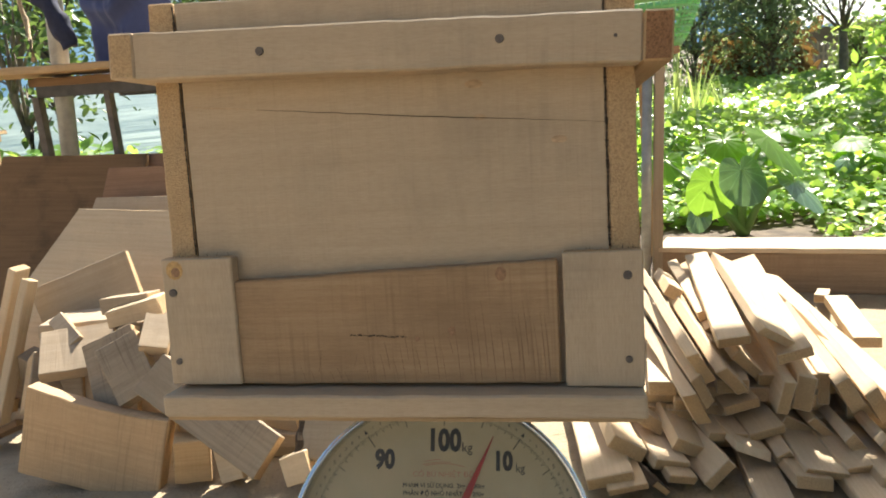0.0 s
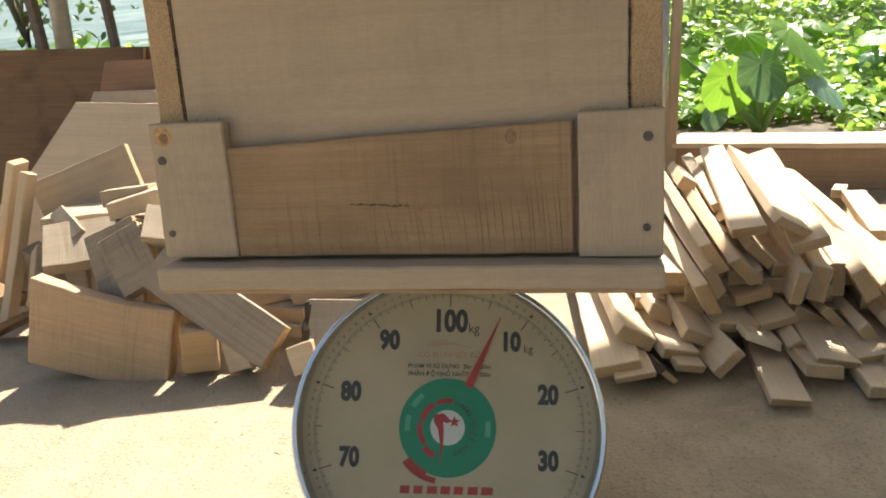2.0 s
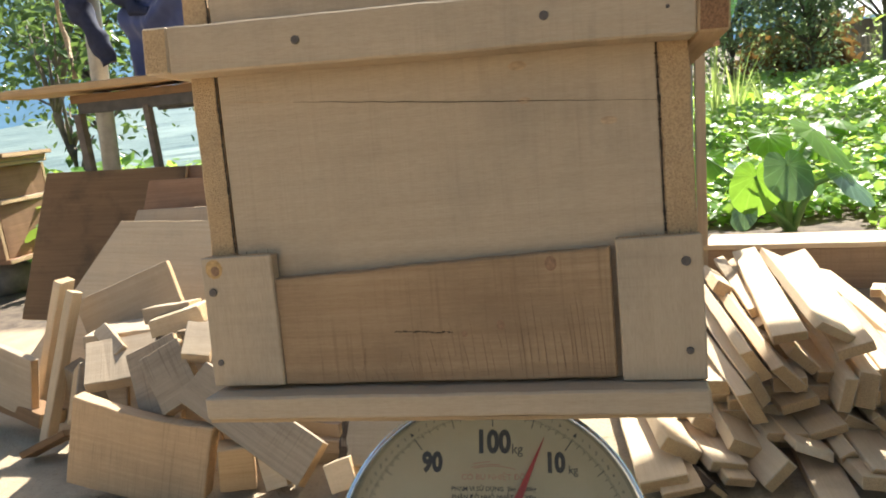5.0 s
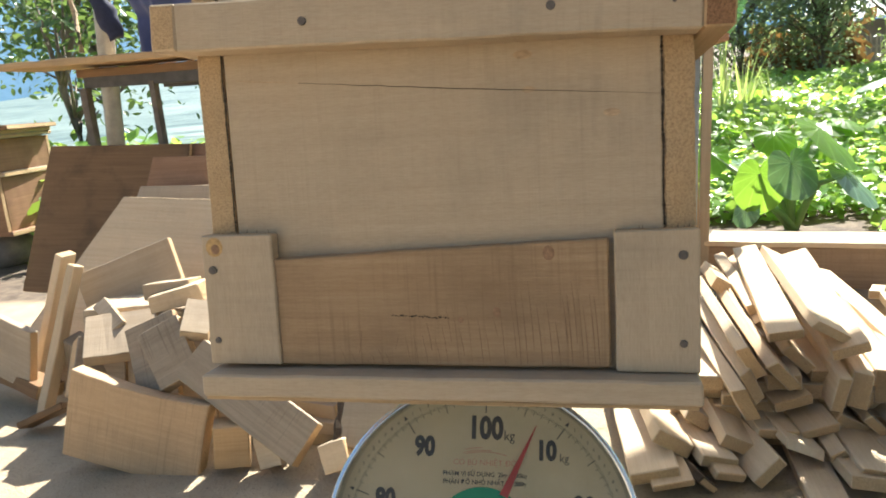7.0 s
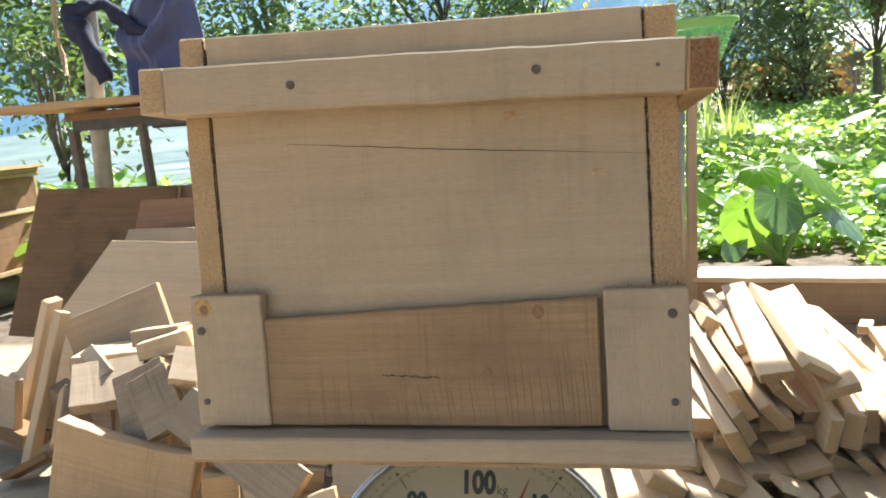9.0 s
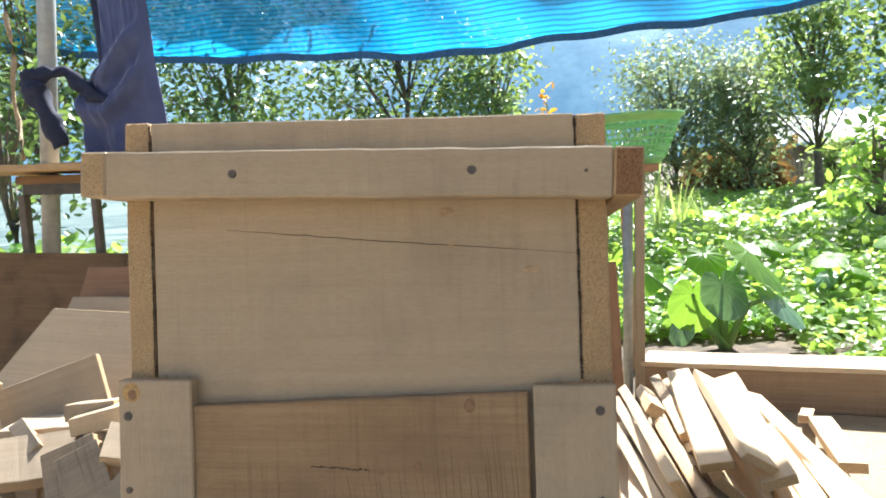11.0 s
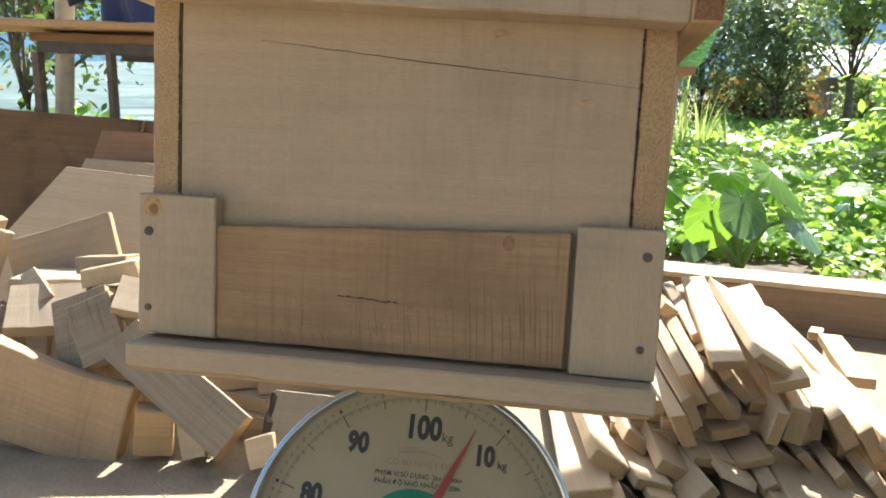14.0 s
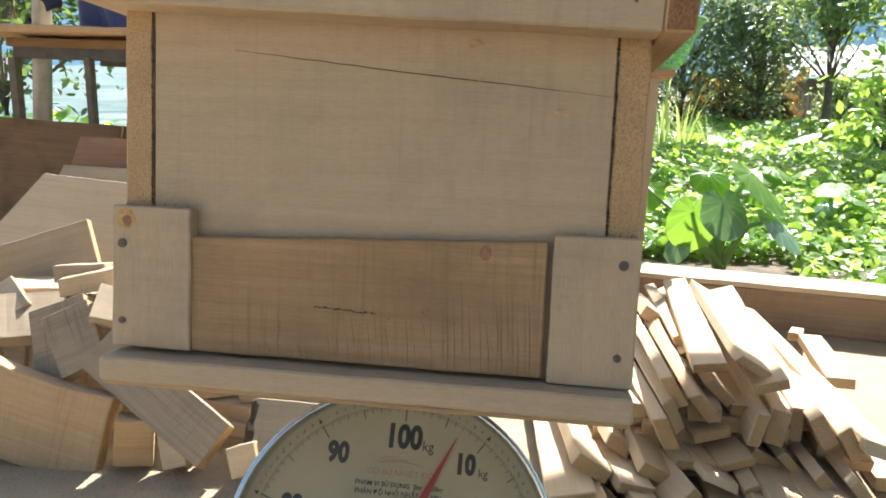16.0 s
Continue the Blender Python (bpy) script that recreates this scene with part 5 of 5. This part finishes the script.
def build_grass():
    blade = leaf_mat("cane_blade", (0.34, 0.43, 0.22), (0.20, 0.30, 0.12), 0.4, 0.4)
    rnd = random.Random(21)
    for x, y, h in ((0.80, 4.3, 0.75), (0.95, 4.5, 0.7), (1.15, 4.6, 0.55)):
        t = tagged(thing("grass_clump", pose(x, y, ground_height(x, y))), "tall clump of arching pale cane grass", "grass", "grass clumps")
        for k in range(16):
            a, lean = rnd.uniform(0, 2 * math.pi), rnd.uniform(0.08, 0.45)
            L, w = h * rnd.uniform(0.6, 1.15), rnd.uniform(0.006, 0.012)
            bm = bmesh.new()
            pr = None
            for j in range(8):
                u = j / 7
                c = Vector((math.cos(a) * lean * L * u ** 2, math.sin(a) * lean * L * u ** 2, L * (u - 0.35 * lean * u ** 3)))
                sd = Vector((-math.sin(a), math.cos(a), 0)) * w * (1 - u ** 2 * 0.95)
                c2 = [bm.verts.new(c - sd), bm.verts.new(c + Vector((math.cos(a), math.sin(a), 0)) * -0.003), bm.verts.new(c + sd)]
                if pr:
                    bm.faces.new((pr[0], c2[0], c2[1], pr[1]))
                    bm.faces.new((pr[1], c2[1], c2[2], pr[2]))
                pr = c2
            part("blade", bm, blade, t, smooth=True)


build_grass()

# ---- trees ----
tree(-3.1, 7.1, 0.0, 2.95, 1.15, 5200, 0.085, 1, "leaf", LEAF_DARK, 11, "leafy fruit tree with glossy dark leaves beside the pond", 34, 0.45)
tree(-1.3, 7.4, 0.0, 2.9, 1.1, 5200, 0.085, 1, "leaf", LEAF_DARK, 12, "leafy fruit tree with glossy dark leaves behind the hive", 34, 0.35)
tree(-4.2, 5.6, 0.0, 2.8, 1.3, 5200, 0.085, 1, "leaf", LEAF_DARK, 13, "leafy fruit tree with glossy dark leaves beside the pond", 34, 0.45)
tree(-0.35, 7.0, 0.0, 2.3, 0.55, 2000, 0.085, 1, "leaf", LEAF_MID, 14, "young fruit tree with glossy upright leaves", 22, 0.4)
tree(-3.1, 3.7, 0.0, 1.5, 0.45, 420, 0.09, 1, "leaf", LEAF_DARK, 15, "slim sapling with dark leaves before the pond", 16, 0.45)
tree(1.75, 9.4, 0.2, 2.25, 0.85, 8000, 0.062, 1, "leaf", LEAF_FAR, 16, "dense dark bushy tree behind the vines", 44, 0.12)
tree(2.55, 9.0, 0.2, 2.05, 0.75, 6500, 0.064, 1, "leaf", LEAF_FAR, 17, "bushy green fruit tree behind the vines", 40, 0.15)
tree(2.95, 7.9, 0.15, 2.6, 0.6, 2600, 0.085, 1, "leaf", LEAF_MID, 18, "slender fruit tree with bright new leaves", 32, 0.45)
tree(3.35, 6.2, 0.1, 2.6, 0.6, 1700, 0.10, 1, "leaf", LEAF_DARK, 19, "broad-leaved fruit tree at the garden's edge", 28, 0.5)
tree(2.2, 4.6, 0.05, 0.95, 0.35, 420, 0.09, 1, "leaf", VINE, 20, "low bright green shrub among the vines", 18, 0.2)
tree(3.55, 9.2, 0.2, 0.95, 0.35, 1500, 0.055, 1, "leaf", LEAF_MID, 22, "small round bush before the fence", 20, 0.15)
tree(5.2, 9.0, 0.2, 3.0, 1.0, 5000, 0.085, 1, "leaf", LEAF_MID, 23, "leafy tree at the far side of the garden", 36, 0.2)


def build_dry():
    rng = np.random.default_rng(9)
    n = 700
    at = np.stack([rng.uniform(2.0, 3.2, n), rng.uniform(9.6, 10.2, n), 0.2 + 0.75 * rng.random(n) ** 1.3], 1)
    ob = leaves("dry_brush", at, rng.uniform(0.12, 0.3, n), np.tile((0.0, -1.0, 0.1), (n, 1)), "leaf", DRY, None, "", 9, 0.4)
    tagged(ob, "heap of dark brown dried brush", "brush", kind="stuff")
    n = 24
    at = np.stack([0.165 + rng.normal(0, 0.025, n), 4.2 + rng.normal(0, 0.02, n), 1.16 + rng.normal(0, 0.05, n)], 1)
    yl = leaf_mat("yellow_petal", (0.75, 0.42, 0.03), (0.6, 0.30, 0.02), 0.5, 0.4)
    fl = tagged(thing("flower_stalk", pose(0, 0, 0)), "tall stalk with orange-yellow blossoms", "flower")
    part("stalk", tube_bm([(0.2, 4.25, ground_height(0.2, 4.25)), (0.19, 4.22, 0.6), (0.165, 4.2, 1.16)], [0.008, 0.006, 0.004], 6), STEM, fl)
    leaves("blossom", at, rng.uniform(0.03, 0.06, n), np.tile((0.0, -0.6, 0.6), (n, 1)), "leaf", yl, fl, "orange-yellow petals", 5)


build_dry()


# ---- pond, hut, hills ----
def build_far():
    m, n, l, b = material("pond_water")
    v = coords(n, l, (0.6, 3.2, 1.0), False)
    f = noise_tex(n, l, v, 0.95, 4.0, 0.6)
    # Pale and dark ripple reflections are painted straight into the water's colour.
    l.new(ramp(n, l, f, [(0.36, (0.05, 0.08, 0.06)), (0.6, (0.26, 0.31, 0.25))]), b.inputs["Base Color"])
    b.inputs["Roughness"].default_value = 0.3
    bp = n.new("ShaderNodeBump")
    bp.inputs["Strength"].default_value, bp.inputs["Distance"].default_value = 0.6, 0.15
    l.new(f, bp.inputs["Height"])
    l.new(bp.outputs[0], b.inputs["Normal"])
    bm = bmesh.new()
    rows = []
    for j in range(30):
        y = 4.4 + 1.0 * j
        rows.append([bm.verts.new((x, y, 0.08 + 0.085 * (y - 4.4))) for x in (-26, -16, -9, -5, -2.6, -1.2)])
    for a, c in zip(rows, rows[1:]):
        for i in range(5):
            bm.faces.new((a[i], a[i + 1], c[i + 1], c[i]))
    tagged(part("water", bm, m, smooth=True), "rippled pond behind the trees, pale reflections painted on", "pond", kind="structure")
    # hut with a lean-to roof and a picket fence
    wall, roof = plain("blue_grey_sheet", (0.30, 0.38, 0.44), 0.5, 0.0, 0.12, 4.0), plain("roof_sheet", (0.17, 0.21, 0.24), 0.6, 0.0, 0.2, 3.0)
    hut = tagged(thing("hut", pose(4.3, 11.2, 0.25)), "low grey-blue sheet-metal hut beyond the garden", "hut")
    part("wall", box_bm((2.6, 0.08, 0.80), 0.01, ends=False), plain("hut_shade_wall", (0.34, 0.33, 0.31), 0.8, 0.0, 0.25, 3.0), hut, m=pose(0.2, 0.3, 0.40))
    for i in range(4):
        part("post", box_bm((0.22 if i == 0 else 0.12, 0.1, 0.82), 0.01, ends=False), wall, hut, "pale blue-grey post", pose(-0.95 + i * 0.85, 0.0, 0.41))
    rb = bmesh.new()
    pr = None
    for i in range(80):
        x = -1.3 + 3.2 * i / 79
        dz = 0.02 * math.sin(i * 1.6)
        c = (rb.verts.new((x, -0.25, 0.80 + dz)), rb.verts.new((x, 1.3, 1.35 + dz)))
        if pr:
            rb.faces.new((pr[0], c[0], c[1], pr[1]))
        pr = c
    part("roof", rb, roof, hut, "corrugated grey roof sheet")
    fence = tagged(thing("fence", pose(3.3, 10.4, 0.22)), "pale thin picket fence before the hut", "fence")
    pk = plain("picket_wood", (0.48, 0.44, 0.38), 0.8, 0.0, 0.2, 9.0)
    rnd = random.Random(2)
    for i in range(34):
        h = rnd.uniform(0.50, 0.66)
        part("picket", box_bm((0.022, 0.012, h), 0.002, ends=False), pk, fence, m=pose(0.06 * i, 0, h / 2, 0, rnd.uniform(-2, 2), 0))
    for z in (0.15, 0.45):
        part("rail", box_bm((2.1, 0.02, 0.03), 0.002, ends=False), pk, fence, m=pose(1.0, 0.016, z))
    # wooded hills; blue haze is painted in by tint and a faint glow
    h, n, l, b = material("painted_haze_forest")
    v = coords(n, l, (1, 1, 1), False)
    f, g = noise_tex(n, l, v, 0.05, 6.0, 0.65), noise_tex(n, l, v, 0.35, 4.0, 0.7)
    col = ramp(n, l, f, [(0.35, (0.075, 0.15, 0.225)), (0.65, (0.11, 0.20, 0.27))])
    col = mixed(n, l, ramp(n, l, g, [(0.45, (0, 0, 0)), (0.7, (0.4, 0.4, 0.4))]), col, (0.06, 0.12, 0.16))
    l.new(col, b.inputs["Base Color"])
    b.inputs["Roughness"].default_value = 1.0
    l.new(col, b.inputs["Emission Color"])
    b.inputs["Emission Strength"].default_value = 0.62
    bm = bmesh.new()
    rows = []
    for j in range(16):
        row = []
        for i in range(61):
            a = radians(-75 + 150 * i / 60)
            d = 220 + 16 * j
            z = 6 + (260 * (j / 15) ** 0.85) * (0.75 + 0.35 * noise.noise(Vector((i * 0.11, 2.0, 0)))) + 7 * noise.noise(Vector((i * 0.5, j * 0.5, 1)))
            row.append(bm.verts.new((d * math.sin(a), d * math.cos(a), z - 8)))
        rows.append(row)
    for a, c in zip(rows, rows[1:]):
        for i in range(60):
            bm.faces.new((a[i], a[i + 1], c[i + 1], c[i]))
    tagged(part("backdrop", bm, h, smooth=True), "wooded hills, blue haze painted in with a faint glow", "hills", kind="structure")


build_far()


# ---- unseen roof, added to shade the floor right of the scale ----
def build_shade_roof():
    bm = bmesh.new()
    pr = None
    for i in range(120):
        x = 0.60 + 4.0 * i / 119
        dz = 0.012 * math.sin(i * 1.5)
        c = (bm.verts.new((x, -4.5, 2.45 + dz)), bm.verts.new((x, 2.76, 2.3 + dz)))
        if pr:
            bm.faces.new((pr[0], c[0], c[1], pr[1]))
        pr = c
    ob = part("roof", bm, plain("shade_roof_iron", (0.35, 0.36, 0.36), 0.5, 0.3, 0.2, 4.0), smooth=True)
    so = ob.modifiers.new("thick", "SOLIDIFY")
    so.thickness = 0.003
    tagged(ob, "unseen corrugated iron roof added to shade the floor", "roof", kind="structure")
    # Posts and beam stay out of view, added only to carry the shading sheet.
    for k, (x, y) in enumerate(((4.4, 2.6), (4.4, -4.3), (0.7, -4.3))):
        p = part("post_%d" % (k + 1), cyl_bm(0.03, 2.36, 12), STEEL, m=pose(x, y, 1.18), smooth=True)
        tagged(p, "unseen steel post added under the shading roof", "post", kind="structure")
    beam = part("beam", box_bm((4.0, 0.05, 0.06), 0.003, ends=False), STEEL, m=pose(2.6, 2.6, 2.262))
    tagged(beam, "unseen steel beam added under the shading roof", "beam", kind="structure")


build_shade_roof()
